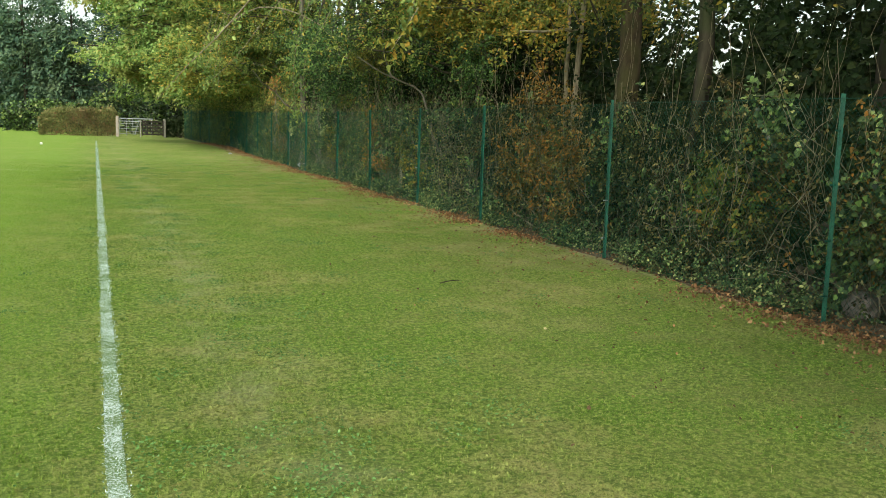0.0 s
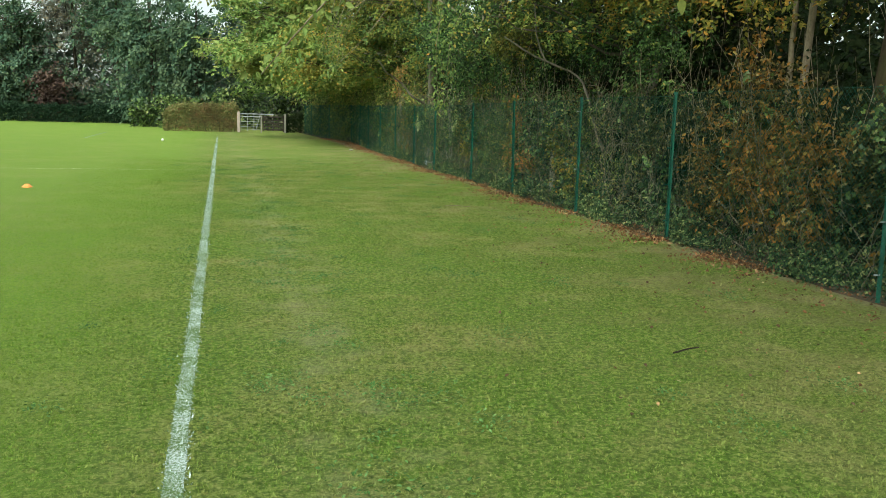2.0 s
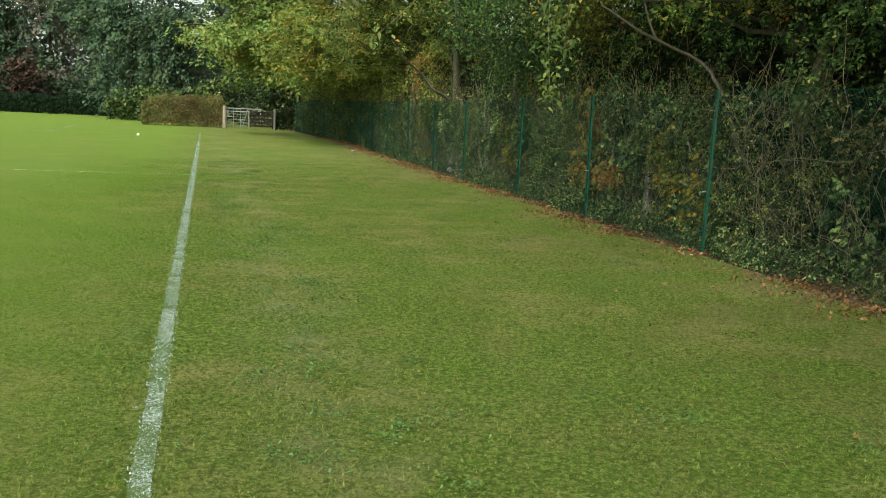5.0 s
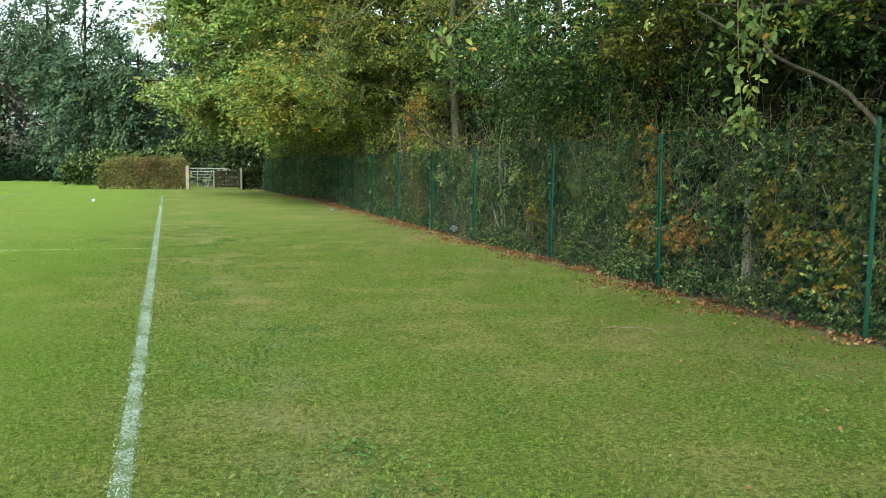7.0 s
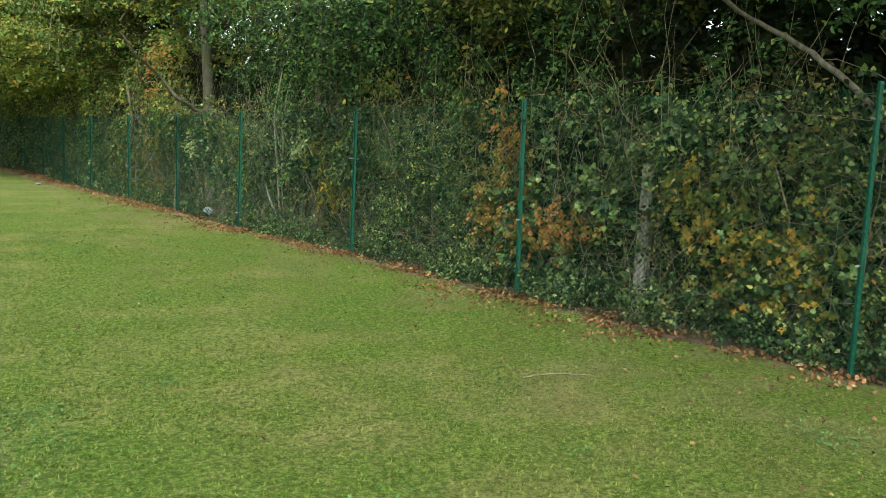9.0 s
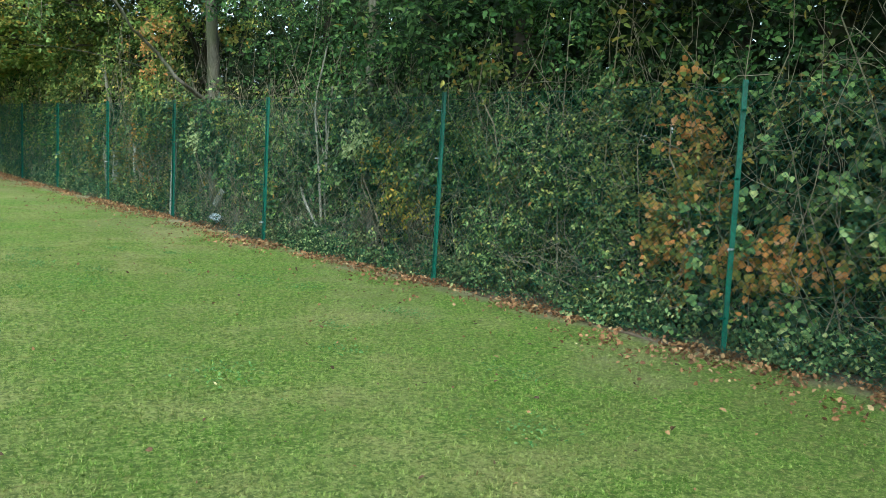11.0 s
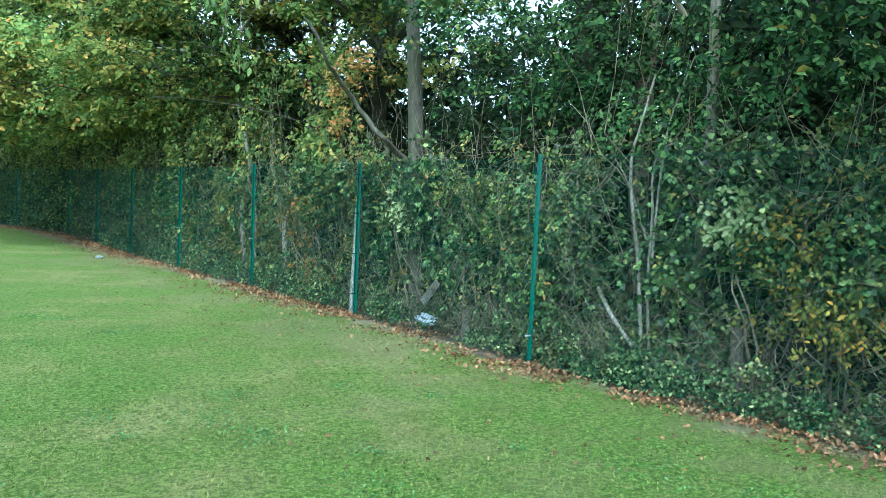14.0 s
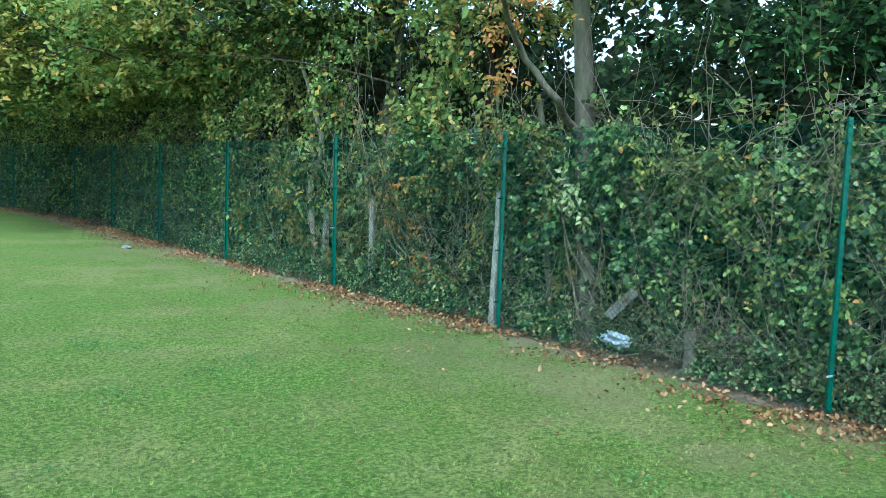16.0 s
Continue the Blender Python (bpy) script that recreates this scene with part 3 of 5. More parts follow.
lush = 0.0115 + 0.005 * np.array([field(x, y, 2.0, 1.6) + 0.7 * field(x, y, 6.0, 6.0) for x, y, _ in P])
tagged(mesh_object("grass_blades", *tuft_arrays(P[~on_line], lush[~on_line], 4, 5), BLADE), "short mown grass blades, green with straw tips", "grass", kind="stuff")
P = np.concatenate([P[on_line], turf(LINE_X - 0.04, LINE_X + 0.04, 1.8, 40, 2600)])
P[:, 0] += r.normal(0, 0.012, len(P))
tagged(mesh_object("painted_blades", *tuft_arrays(P, 0.008, 4, 6), PAINTED), "grass blades caked with white line paint", "grass", kind="stuff")

# clover and daisy leaves in low patches
P = []
for k in range(190):
    cx, cy, rad = (0.35, 5.75, 0.22) if k == 0 else (r.normal(0.45, 0.35) if k % 2 else r.uniform(-1.5, 4.2), r.uniform(2.5, 29), r.uniform(0.06, 0.2))
    m = int(620 * rad)
    P.append(np.stack([r.normal(cx, rad * 0.6, m), r.normal(cy, rad * 0.8, m), r.uniform(0.012, 0.024, m)], 1))
P = np.concatenate(P)
tagged(leaves("clover", P[np.abs(P[:, 0] - LINE_X) > 0.07], 0.021, LEAF_CLOVER, tilt=0.35, shape="oval", seed=63), "low patches of clover and daisy leaves in the turf", "clover", kind="stuff")

# ---------------------------------------------------------------- trees


def spray(centre, reach, flat, n, r):
    """Points of one leafy spray, flattened, denser in its middle."""
    q = r.normal(size=(n, 3)) * np.array([reach, reach, reach * flat]) * 0.5
    q[:, 2] -= 0.25 * (q[:, 0] ** 2 + q[:, 1] ** 2) / max(reach, 0.1)
    return centre + q


def tree(place, radius, height, blobs, leafmat, bark, label, leaf=0.058, per=54, count=200, lean=(0, 0), limbs=(), hangs=(), floor_z=2.1, seed=1, category="tree", reach=0.5, shape="small", name="tree", sky_gap=0.0, lumps=7, shade=0.12, boughs=0, flat=0.11, open_=-0.22, sprig=6, high_leaf=1.2, own_limbs=5, group="trees behind the fence"):
    """blobs: [(centre, radii)] that the crown fills; limbs: given limbs [(points, r0, r1)]; hangs: trailing twigs [(points, leaf size, number, leaf)]."""
    r = np.random.default_rng(seed)
    x, y = place
    top = holder(name, (x, y, 0), label, category, group)
    base = np.array([x, y, 0.0])

    def own(ob):
        ob.matrix_parent_inverse = Matrix.Translation((-x, -y, 0))
        return ob

    tip = base + np.array([lean[0], lean[1], height])
    stem = bend(base + (0, 0, -0.1), tip, 9, 0.05, r)
    V, F = tube_arrays([(stem, radius, radius * 0.35)], 10)
    V += (0.12 * radius) * r.normal(size=V.shape)
    own(mesh_object("trunk", V, F, bark, top, smooth=True))
    pts, high, twigs = [], [], []
    for k, (mid, rad) in enumerate(blobs):
        c, rad = np.array(mid, float), np.array(rad, float)
        low = k == 0 or c[2] < 5.2
        for _ in range(int(boughs * (1.0 if low else 0.55))):
            d = r.normal(size=3)
            d /= np.linalg.norm(d)
            end = c + d * rad * r.uniform(0.35, 1.0)
            end[2] = max(end[2], floor_z + 0.3 + 0.5 * field(end[0], end[1], 1.0, 0.7) + 0.12 * abs(end[1] - y))
            i = min(8, max(math.ceil(8 * 1.9 / height), int(9 * (end[2] - 0.9) / height)))
            line = bend(stem[i], end, 9, 0.22, r, sag=0.25)
            twigs.append((line, 0.038, 0.006))
            for t in r.uniform(2.5, 8, int(5 + 3.5 * np.linalg.norm(end - stem[i]))):
                j = int(t)
                s = line[j] + (line[min(j + 1, 8)] - line[j]) * (t - j) + r.normal(size=3) * (0.45, 0.45, 0.1)
                if field(s[0], s[1], s[2] * 2, 0.9) > open_ + 0.1 and s[2] > floor_z - 0.2:
                    (pts if low else high).append((s, reach * r.uniform(0.6, 1.3)))
        if boughs:
            continue
        knobs = r.normal(size=(lumps, 3))
        knobs /= np.linalg.norm(knobs, axis=1)[:, None]
        knobs = c + knobs * rad * r.uniform(0.45, 0.85, (lumps, 1))
        for _ in range(int(count * (1.0 if low else shade))):
            d = r.normal(size=3)
            d /= np.linalg.norm(d)
            if r.uniform() < 0.8:
                s = knobs[r.integers(lumps)] + d * rad * 0.45 * r.uniform(0.3, 1.0) ** 0.5
            else:
                s = c + d * rad * r.uniform(0.2, 1.0) ** 0.5
            if s[2] < floor_z + 0.5 * field(s[0], s[1], 1.0, 0.7):
                s[2] = floor_z + r.exponential(0.5)
            if sky_gap and field(s[0], s[1], s[2], 0.75) < sky_gap - 0.45 or field(s[0], s[1], s[2] + 0.37 * seed, 1.5) < -0.1:
                continue
            if s[2] > 3.7 + 0.16 * max(0.0, s[1] - 26):
                if r.uniform() < 0.6:
                    continue
                high.append((s, reach * r.uniform(0.8, 1.6)))
                continue
            pts.append((s, reach * r.uniform(0.6, 1.4)))
            if r.uniform() < 0.25:
                i = min(8, max(2, int(9 * (s[2] - 0.8) / height)))
                a = stem[i] * 0.35 + s * 0.65 + (0, 0, -0.15)
                twigs.append((bend(a, s, 4, 0.25, r), 0.012, 0.003))
    few = max(2, round(per / sprig))
    P = np.concatenate([spray(c, q, flat if boughs else 0.4, few, r) for c, q in pts + high])
    S = np.concatenate([np.full(len(pts) * few, leaf), np.full(len(high) * few, leaf * high_leaf)])
    own(leaves("crown", P, S, leafmat, top, tilt=0.42, face=(-0.35, -0.3, 0.85) if boughs else (-0.5, -0.42, 0.7), droop=0.5, shape=shape, seed=seed + 50, sprig=sprig))
    if twigs:
        tagged(own(tubes("brushwood", twigs, BARK_DARK, top, sides=3)), kind="stuff")
    for pts_, a, b_ in limbs:
        own(tubes("limb", [(smooth_line(pts_, 22) + r.normal(size=(22, 3)) * a * 0.22, a, b_)], bark, top, sides=8))
    for k in range(own_limbs):
        i = 3 + k % 5
        c, rad = blobs[k % len(blobs)]
        q = np.array(c) + r.normal(size=3) * np.array(rad) * 0.35
        own(tubes("limb", [(bend(stem[i], q, 7, 0.2, r), radius * 0.42, 0.02)], bark, top, sides=6))
    for pts_, size, num, hang_leaf in hangs:
        L = smooth_line(pts_, 14)
        strand = own(tubes("trailing_twig", [(L, 0.008, 0.002)], BARK_STEM, top, sides=4))
        t = r.uniform(0, 1, num) ** 0.8 * 13
        i = np.minimum(t.astype(int), 12)
        Q = L[i] + (L[i + 1] - L[i]) * (t - i)[:, None] + r.normal(size=(num, 3)) * size * 1.0
        leaves("trailing_leaves", Q, size, hang_leaf, strand, tilt=0.8, face=(-0.3, -0.7, 0.4), droop=1.5, shape="oval", seed=seed + 90)
    return top


# the row behind the fence, from the start of the walk to its end
# Out-of-view tree; its overhang is added to shade hedge and grass.
tree((6.6, -3.0), 0.2, 9, [((5.6, -3, 5.5), (3.2, 3.5, 3.0)), ((2.2, -0.5, 5.8), (2.4, 2.6, 1.3))], LEAF_HAZEL, BARK_DARK, "unseen green hazel behind the start, added for shade", leaf=0.066, high_leaf=2.2, seed=101, shade=1.6, count=300, per=36)
# Its high overhang is out of view, thickened to shade hedge and grass.
tree((8.2, 2.4), 0.16, 9, [((6.6, 3.0, 4.6), (2.8, 3.0, 2.6)), ((2.3, 5.6, 6.3), (3.4, 5, 1.5))], LEAF_OLIVE, BARK_DARK, "yellowing beech with long limbs over the grass", leaf=0.066, shape="oval", seed=102, shade=1.6, count=330, per=36, high_leaf=1.8,
     hangs=[([(3.0, 6.6, 4.2), (2.2, 6.6, 3.2), (1.9, 6.5, 2.6), (1.8, 6.5, 2.3)], 0.05, 120, LEAF_HANG), ([(1.5, 6.6, 3.6), (0.85, 6.5, 2.75), (0.36, 6.4, 2.15), (0.12, 6.4, 1.9), (-0.1, 6.4, 1.64)], 0.042, 150, LEAF_LIME), ([(2.4, 5.8, 3.3), (1.75, 5.5, 2.7), (1.5, 5.4, 2.3), (1.3, 5.35, 2.0)], 0.05, 190, LEAF_GOLD)])
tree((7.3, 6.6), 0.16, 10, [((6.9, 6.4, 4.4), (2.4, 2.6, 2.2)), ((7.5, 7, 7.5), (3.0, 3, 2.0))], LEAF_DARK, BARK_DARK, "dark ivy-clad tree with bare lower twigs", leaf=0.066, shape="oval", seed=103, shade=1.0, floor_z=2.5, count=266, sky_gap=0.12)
tree((6.5, 5.0), 0.05, 6, [((6.0, 5.2, 3.5), (1.2, 2.0, 1.1))], LEAF_GOLD, BARK_STEM, "slender sapling with golden and orange leaves", leaf=0.066, shape="oval", seed=121, floor_z=2.2, count=80, sky_gap=0.2)
tree((5.92, 9.74), 0.18, 10, [((6.4, 9.6, 4.4), (2.2, 2.4, 1.9)), ((6.5, 10.0, 7.5), (3.5, 3, 2.0))], LEAF_BEECH_SHADED, BARK_BROWN, "thick mossy brown trunk with thin olive foliage", leaf=0.066, shape="oval", seed=104, shade=1.0, floor_z=2.9, count=190, sky_gap=0.12)
# Dark bark stands in for the shade on this grey trunk.
tree((5.8, 8.02), 0.1, 10, [((6.4, 8.0, 4.3), (1.6, 1.8, 1.5))], LEAF_GOLD, BARK_DARK, "slim trunk darkened as if shaded, with sparse golden leaves", leaf=0.066, shape="oval", seed=119, floor_z=2.7, count=105, sky_gap=0.25)
tree((5.97, 10.9), 0.055, 8, [((6.1, 11.4, 3.9), (1.4, 1.7, 1.4)), ((5.6, 13.4, 3.5), (1.1, 1.6, 0.9))], LEAF_GOLD, BARK_STEM, "twin slender stems with yellow-brown leaves", leaf=0.066, shape="oval", seed=120, floor_z=2.3, count=161, lean=(0.2, 0.2), limbs=[([(5.97, 11.2, 0), (5.97, 11.27, 2.0), (6.0, 11.35, 4.5)], 0.045, 0.02)])
# The second blob spreads unseen overhead to shade the hedge.
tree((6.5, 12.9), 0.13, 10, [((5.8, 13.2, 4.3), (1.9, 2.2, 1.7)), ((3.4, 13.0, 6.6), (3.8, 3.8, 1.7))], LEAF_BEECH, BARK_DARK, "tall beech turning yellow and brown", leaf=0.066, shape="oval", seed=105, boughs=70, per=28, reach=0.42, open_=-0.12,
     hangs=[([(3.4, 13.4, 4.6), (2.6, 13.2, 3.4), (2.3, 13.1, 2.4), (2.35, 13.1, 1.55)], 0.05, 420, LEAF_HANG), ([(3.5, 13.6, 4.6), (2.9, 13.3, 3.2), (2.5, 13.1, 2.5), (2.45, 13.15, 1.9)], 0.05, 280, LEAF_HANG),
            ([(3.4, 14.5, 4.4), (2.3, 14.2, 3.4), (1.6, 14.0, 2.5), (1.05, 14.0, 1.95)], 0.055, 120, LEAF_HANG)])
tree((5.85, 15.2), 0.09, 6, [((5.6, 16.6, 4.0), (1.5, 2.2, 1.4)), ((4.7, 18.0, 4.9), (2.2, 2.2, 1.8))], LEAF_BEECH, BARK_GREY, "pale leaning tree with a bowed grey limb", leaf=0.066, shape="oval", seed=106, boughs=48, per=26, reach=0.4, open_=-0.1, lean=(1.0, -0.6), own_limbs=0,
     limbs=[([(5.5, 14.96, 0.95), (5.36, 15.04, 1.2), (5.29, 15.14, 1.55), (5.34, 15.5, 1.87), (5.38, 15.76, 2.05), (5.3, 16.0, 2.2), (5.1, 16.1, 2.3), (4.6, 16.14, 2.5), (4.2, 16.3, 2.75)], 0.027, 0.013), ([(4.85, 16.12, 2.4), (4.75, 16.25, 2.75), (4.7, 16.3, 3.3)], 0.016, 0.008)])
tree((6.8, 18.6), 0.15, 10, [((5.7, 18.8, 3.7), (1.4, 2.2, 1.5)), ((5.6, 19, 7), (3.6, 3, 2.5))], LEAF_HAZEL, BARK_DARK, "dense green hazel hanging over the fence", leaf=0.066, shape="oval", seed=107, shade=0.35, count=260)
tree((6.6, 21.6), 0.14, 10, [((5.5, 21.2, 3.5), (1.3, 2.0, 1.3)), ((5.5, 21.5, 6.6), (3.4, 2.8, 2.6))], LEAF_SHADED, BARK_DARK, "glossy green tree above the fence in shade-darkened leaves", leaf=0.066, shape="oval", seed=108, count=260)
tree((6.9, 25.0), 0.1, 9, [((5.9, 24.2, 3.6), (1.3, 1.8, 1.5)), ((5.5, 24, 6.8), (3, 2.6, 2.5))], LEAF_SHADED, BARK_STEM, "slender hazel with a pale trailing bough", leaf=0.06, shape="oval", seed=109, count=190, sky_gap=0.2,
     limbs=[([(6.4, 24.2, 3.0), (5.4, 24.6, 4.2), (4.0, 25.0, 4.6), (2.9, 25.1, 4.0)], 0.03, 0.01)],
     hangs=[([(3.4 - 0.16 * k, 25.1 + 0.1 * (k % 3), 4.4), (2.9 - 0.1 * k, 25.1 + 0.12 * (k % 3), 3.6), (2.75 - 0.12 * k, 25.1 - 0.1 * (k % 2), 2.9), (2.7 - 0.13 * k, 25.0, 2.15 + 0.22 * k)], 0.055, 150, LEAF_HANG) for k in range(6)])
tree((6.6, 25.6), 0.17, 10, [((6.0, 25.6, 3.4), (1.2, 1.6, 1.4)), ((6, 26, 7), (3, 2.6, 2.3))], LEAF_SHADED, BARK_DARK, "ivy-wrapped dark tree trunk behind the fence", leaf=0.066, shape="oval", seed=110, count=223)
tree((5.55, 26.88), 0.095, 9, [((5.6, 28.4, 4.6), (1.6, 1.7, 1.1)), ((5.0, 28.5, 7), (3.2, 3, 2.3))], LEAF_HAZEL, BARK_GREY, "pale grey trunk forking beside the fence", leaf=0.085, shape="small", seed=111, count=242, lean=(-0.1, 0.6), own_limbs=3, sky_gap=0.12,
     limbs=[([(5.5, 27.0, 1.6), (5.4, 27.0, 1.75), (5.22, 26.95, 1.83), (5.0, 26.8, 1.92), (4.85, 26.83, 2.06), (4.7, 26.9, 2.27), (4.52, 26.8, 2.39), (4.35, 26.68, 2.5), (4.15, 26.5, 2.58), (3.9, 26.4, 2.9)], 0.036, 0.016), ([(5.55, 27.35, 0.0), (5.5, 27.4, 1.2), (5.42, 27.45, 2.0)], 0.035, 0.025)])
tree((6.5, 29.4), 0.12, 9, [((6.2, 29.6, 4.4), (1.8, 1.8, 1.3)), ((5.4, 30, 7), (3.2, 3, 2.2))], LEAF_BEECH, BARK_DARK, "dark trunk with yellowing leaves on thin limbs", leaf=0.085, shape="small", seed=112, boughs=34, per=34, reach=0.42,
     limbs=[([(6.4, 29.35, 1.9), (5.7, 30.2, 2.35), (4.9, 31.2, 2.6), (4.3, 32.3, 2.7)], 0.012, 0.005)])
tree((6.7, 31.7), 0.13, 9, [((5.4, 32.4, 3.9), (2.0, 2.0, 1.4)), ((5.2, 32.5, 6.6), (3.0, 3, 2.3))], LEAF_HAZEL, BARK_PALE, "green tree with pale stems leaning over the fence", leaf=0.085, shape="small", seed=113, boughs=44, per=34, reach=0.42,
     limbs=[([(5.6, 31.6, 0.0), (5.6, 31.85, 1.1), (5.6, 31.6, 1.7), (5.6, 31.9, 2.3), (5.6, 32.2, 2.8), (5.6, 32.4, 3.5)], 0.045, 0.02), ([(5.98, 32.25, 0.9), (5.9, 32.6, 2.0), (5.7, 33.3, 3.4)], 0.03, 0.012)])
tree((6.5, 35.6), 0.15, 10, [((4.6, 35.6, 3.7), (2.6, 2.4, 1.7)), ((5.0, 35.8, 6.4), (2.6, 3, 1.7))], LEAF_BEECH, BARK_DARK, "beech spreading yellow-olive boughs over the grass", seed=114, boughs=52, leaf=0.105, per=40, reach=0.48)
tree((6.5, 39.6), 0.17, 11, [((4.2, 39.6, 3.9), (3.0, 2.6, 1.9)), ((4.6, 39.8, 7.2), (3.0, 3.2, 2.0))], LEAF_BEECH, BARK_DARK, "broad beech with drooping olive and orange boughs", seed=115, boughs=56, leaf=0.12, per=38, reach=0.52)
tree((6.4, 44.0), 0.18, 12, [((3.4, 44.0, 4.4), (3.6, 2.8, 2.3)), ((3.4, 44.2, 8.0), (3.6, 3.2, 2.4))], LEAF_LIME, BARK_DARK, "tall lime tree with yellow-green foliage", seed=116, flat=0.42, open_=-0.05, boughs=74, leaf=0.17, per=26, reach=0.6)
tree((6.2, 49.5), 0.2, 13, [((2.2, 49.5, 4.9), (4.4, 3.2, 2.9)), ((1.6, 50, 9.4), (4.6, 3.4, 3.2))], LEAF_LIME, BARK_DARK, "bright lime tree reaching down to the hedge", seed=117, flat=0.42, open_=-0.05, boughs=90, leaf=0.19, per=28, reach=0.65, floor_z=1.9)
tree((7.2, 62.5), 0.22, 14, [((2.6, 63.5, 6.0), (5.2, 3.4, 3.6)), ((2.4, 64, 11), (5.0, 3.6, 3.4))], LEAF_LIME, BARK_DARK, "large yellow-green lime beyond the gate", seed=118, flat=0.42, open_=-0.05, boughs=66, leaf=0.24, per=24, reach=0.8)

# a second row, farther from the fence, in leaves coloured dark for shade
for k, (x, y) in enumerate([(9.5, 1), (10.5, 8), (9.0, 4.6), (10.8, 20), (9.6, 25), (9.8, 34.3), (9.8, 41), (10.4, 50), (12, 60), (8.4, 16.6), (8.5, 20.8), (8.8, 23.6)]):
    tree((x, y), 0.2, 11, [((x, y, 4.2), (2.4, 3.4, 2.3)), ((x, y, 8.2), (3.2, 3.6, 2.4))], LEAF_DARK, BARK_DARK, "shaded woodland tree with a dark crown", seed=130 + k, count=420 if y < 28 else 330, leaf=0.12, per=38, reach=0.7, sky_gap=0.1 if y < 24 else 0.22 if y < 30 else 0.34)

# ---------------------------------------------------------------- undergrowth at the fence
r = np.random.default_rng(21)


GAPS = [(26.33, 0.3, 0.35, 0.4), (23.85, 0.5, 0.95, 0.65), (17.12, 0.16, 0.6, 0.9), (23.02, 0.2, 1.1, 0.42), (25.68, 0.14, 0.2, 0.32), (23.2, 0.12, 0.3, 0.35), (5.2, 0.25, 0.1, 0.25)]  # openings: y, half width, z, half height
CLEARINGS = [(0.7, 8.8, 10.2, 2.4), (2.6, 10.4, 12.9, 2.5), (5.0, 14.0, 16.0, 2.8), (0.7, 26.9, 27.7, 2.4), (2.6, 29.5, 30.6, 2.8), (5.0, 32.2, 33.7, 3.2)]  # thin places in the wood where the sky shows: depth, from y, to y, above z


def thicket(name, label, mat, y0, y1, number, per, size, z1, depth, shape, seed, hole=-0.18, category="undergrowth", z0=0.0, front=0.12, sprig=6):
    """Leaf sprays over a bulging front behind the wire, with gaps."""
    r = np.random.default_rng(seed)
    pts = []
    for _ in range(number):
        y, z = r.uniform(y0, y1), z0 + (z1 - z0) * r.uniform()
        if field(seed * 3.7, y, z, 0.9) + 0.55 * field(seed, y, z, 2.6) < hole:
            continue
        if any(abs(y - cy) < ry and abs(z - cz) < rz and z > 0.22 and r.uniform() < 0.75 for cy, ry, cz, rz in GAPS) and front < 0.5:
            continue
        if any(abs(front - f) < 0.5 and lo < y < hi and z > low for f, lo, hi, low in CLEARINGS):
            continue
        zt = z1 - 0.25 + 0.35 * field(seed, y, 0, 0.8)
        if z > zt and r.uniform() < 0.7:
            continue
        x = fence_x(y) + front + 0.6 * max(0.0, 0.3 + field(31, y, z, 1.3)) + 0.55 * max(0.0, field(77, y, z, 3.3)) + r.exponential(depth * 0.7)
        pts.append(spray(np.array([x, y, z]), r.uniform(0.1, 0.26), 0.9, max(1, round(per / sprig)), r))
    P = np.concatenate(pts)
    P[:, 2] = np.abs(P[:, 2]) + 0.02
    fx = np.interp(P[:, 1], [p[1] for p in POSTS], [p[0] for p in POSTS])
    by_post = np.abs(P[:, 1:2] - np.array([p[1] for p in POSTS])).min(1) < 0.17
    P[:, 0] = np.maximum(P[:, 0], fx + np.where(by_post, 0.07, -0.04) + 0.1 * r.uniform(size=len(P)) ** 2)
    ob = leaves(name, P, size, mat, tilt=0.45, face=(-0.75, -0.3, 0.55), droop=0.6, shape=shape, seed=seed + 5, sprig=sprig)
    return tagged(ob, label, category, kind="stuff")


thicket("ivy", "dark glossy ivy climbing behind the green fence", LEAF_IVY, 2, 18.7, 3300, 18, 0.05, 1.95, 0.2, "ivy", 31, hole=-0.08)
thicket("ivy", "dark glossy ivy massed against the wire", LEAF_IVY, 21.3, 30, 3400, 18, 0.042, 1.95, 0.2, "ivy", 29, hole=-0.12)
thicket("blackthorn", "fine-leaved dark blackthorn thicket behind the wire", LEAF_IVY, 18.9, 21.6, 1300, 24, 0.034, 1.9, 0.22, "oval", 30, hole=-0.35)
thicket("ivy", "dark glossy ivy climbing behind the far fence", LEAF_IVY, 30, 60, 2600, 13, 0.085, 1.95, 0.25, "small", 32, hole=-0.35)
thicket("brambles", "tangled bramble with green and yellowing leaves", LEAF_BRAMBLE, 14, 30, 4200, 18, 0.04, 1.85, 0.22, "oval", 33, hole=-0.08)
thicket("brambles", "tangled bramble along the far fence", LEAF_BRAMBLE, 30, 60, 1900, 13, 0.085, 1.85, 0.25, "small", 34, hole=-0.05)
# Near brambles take the darker scrub colour in place of shade.
thicket("brambles", "bramble in darker brown-green leaves that imitate shade", LEAF_SCRUB, 2, 14, 1500, 18, 0.05, 1.85, 0.25, "oval", 51, hole=0.0)
thicket("sunlit_scrub", "yellow-green hedge leaves paled for a sunlit look", LEAF_FRINGE, 24.5, 40, 2000, 12, 0.05, 1.95, 0.1, "oval", 52, hole=0.2, front=0.04)
thicket("ivy", "ivy sleeve round the pale trunk", LEAF_IVY, 26.3, 27.8, 800, 18, 0.046, 1.75, 0.08, "ivy", 53, hole=-0.6, front=0.06)
thicket("ground_ivy", "dense low ivy under the bare stems", LEAF_GROUND, 23.0, 24.7, 420, 16, 0.032, 0.32, 0.12, "small", 54, hole=-0.6, front=-0.12)
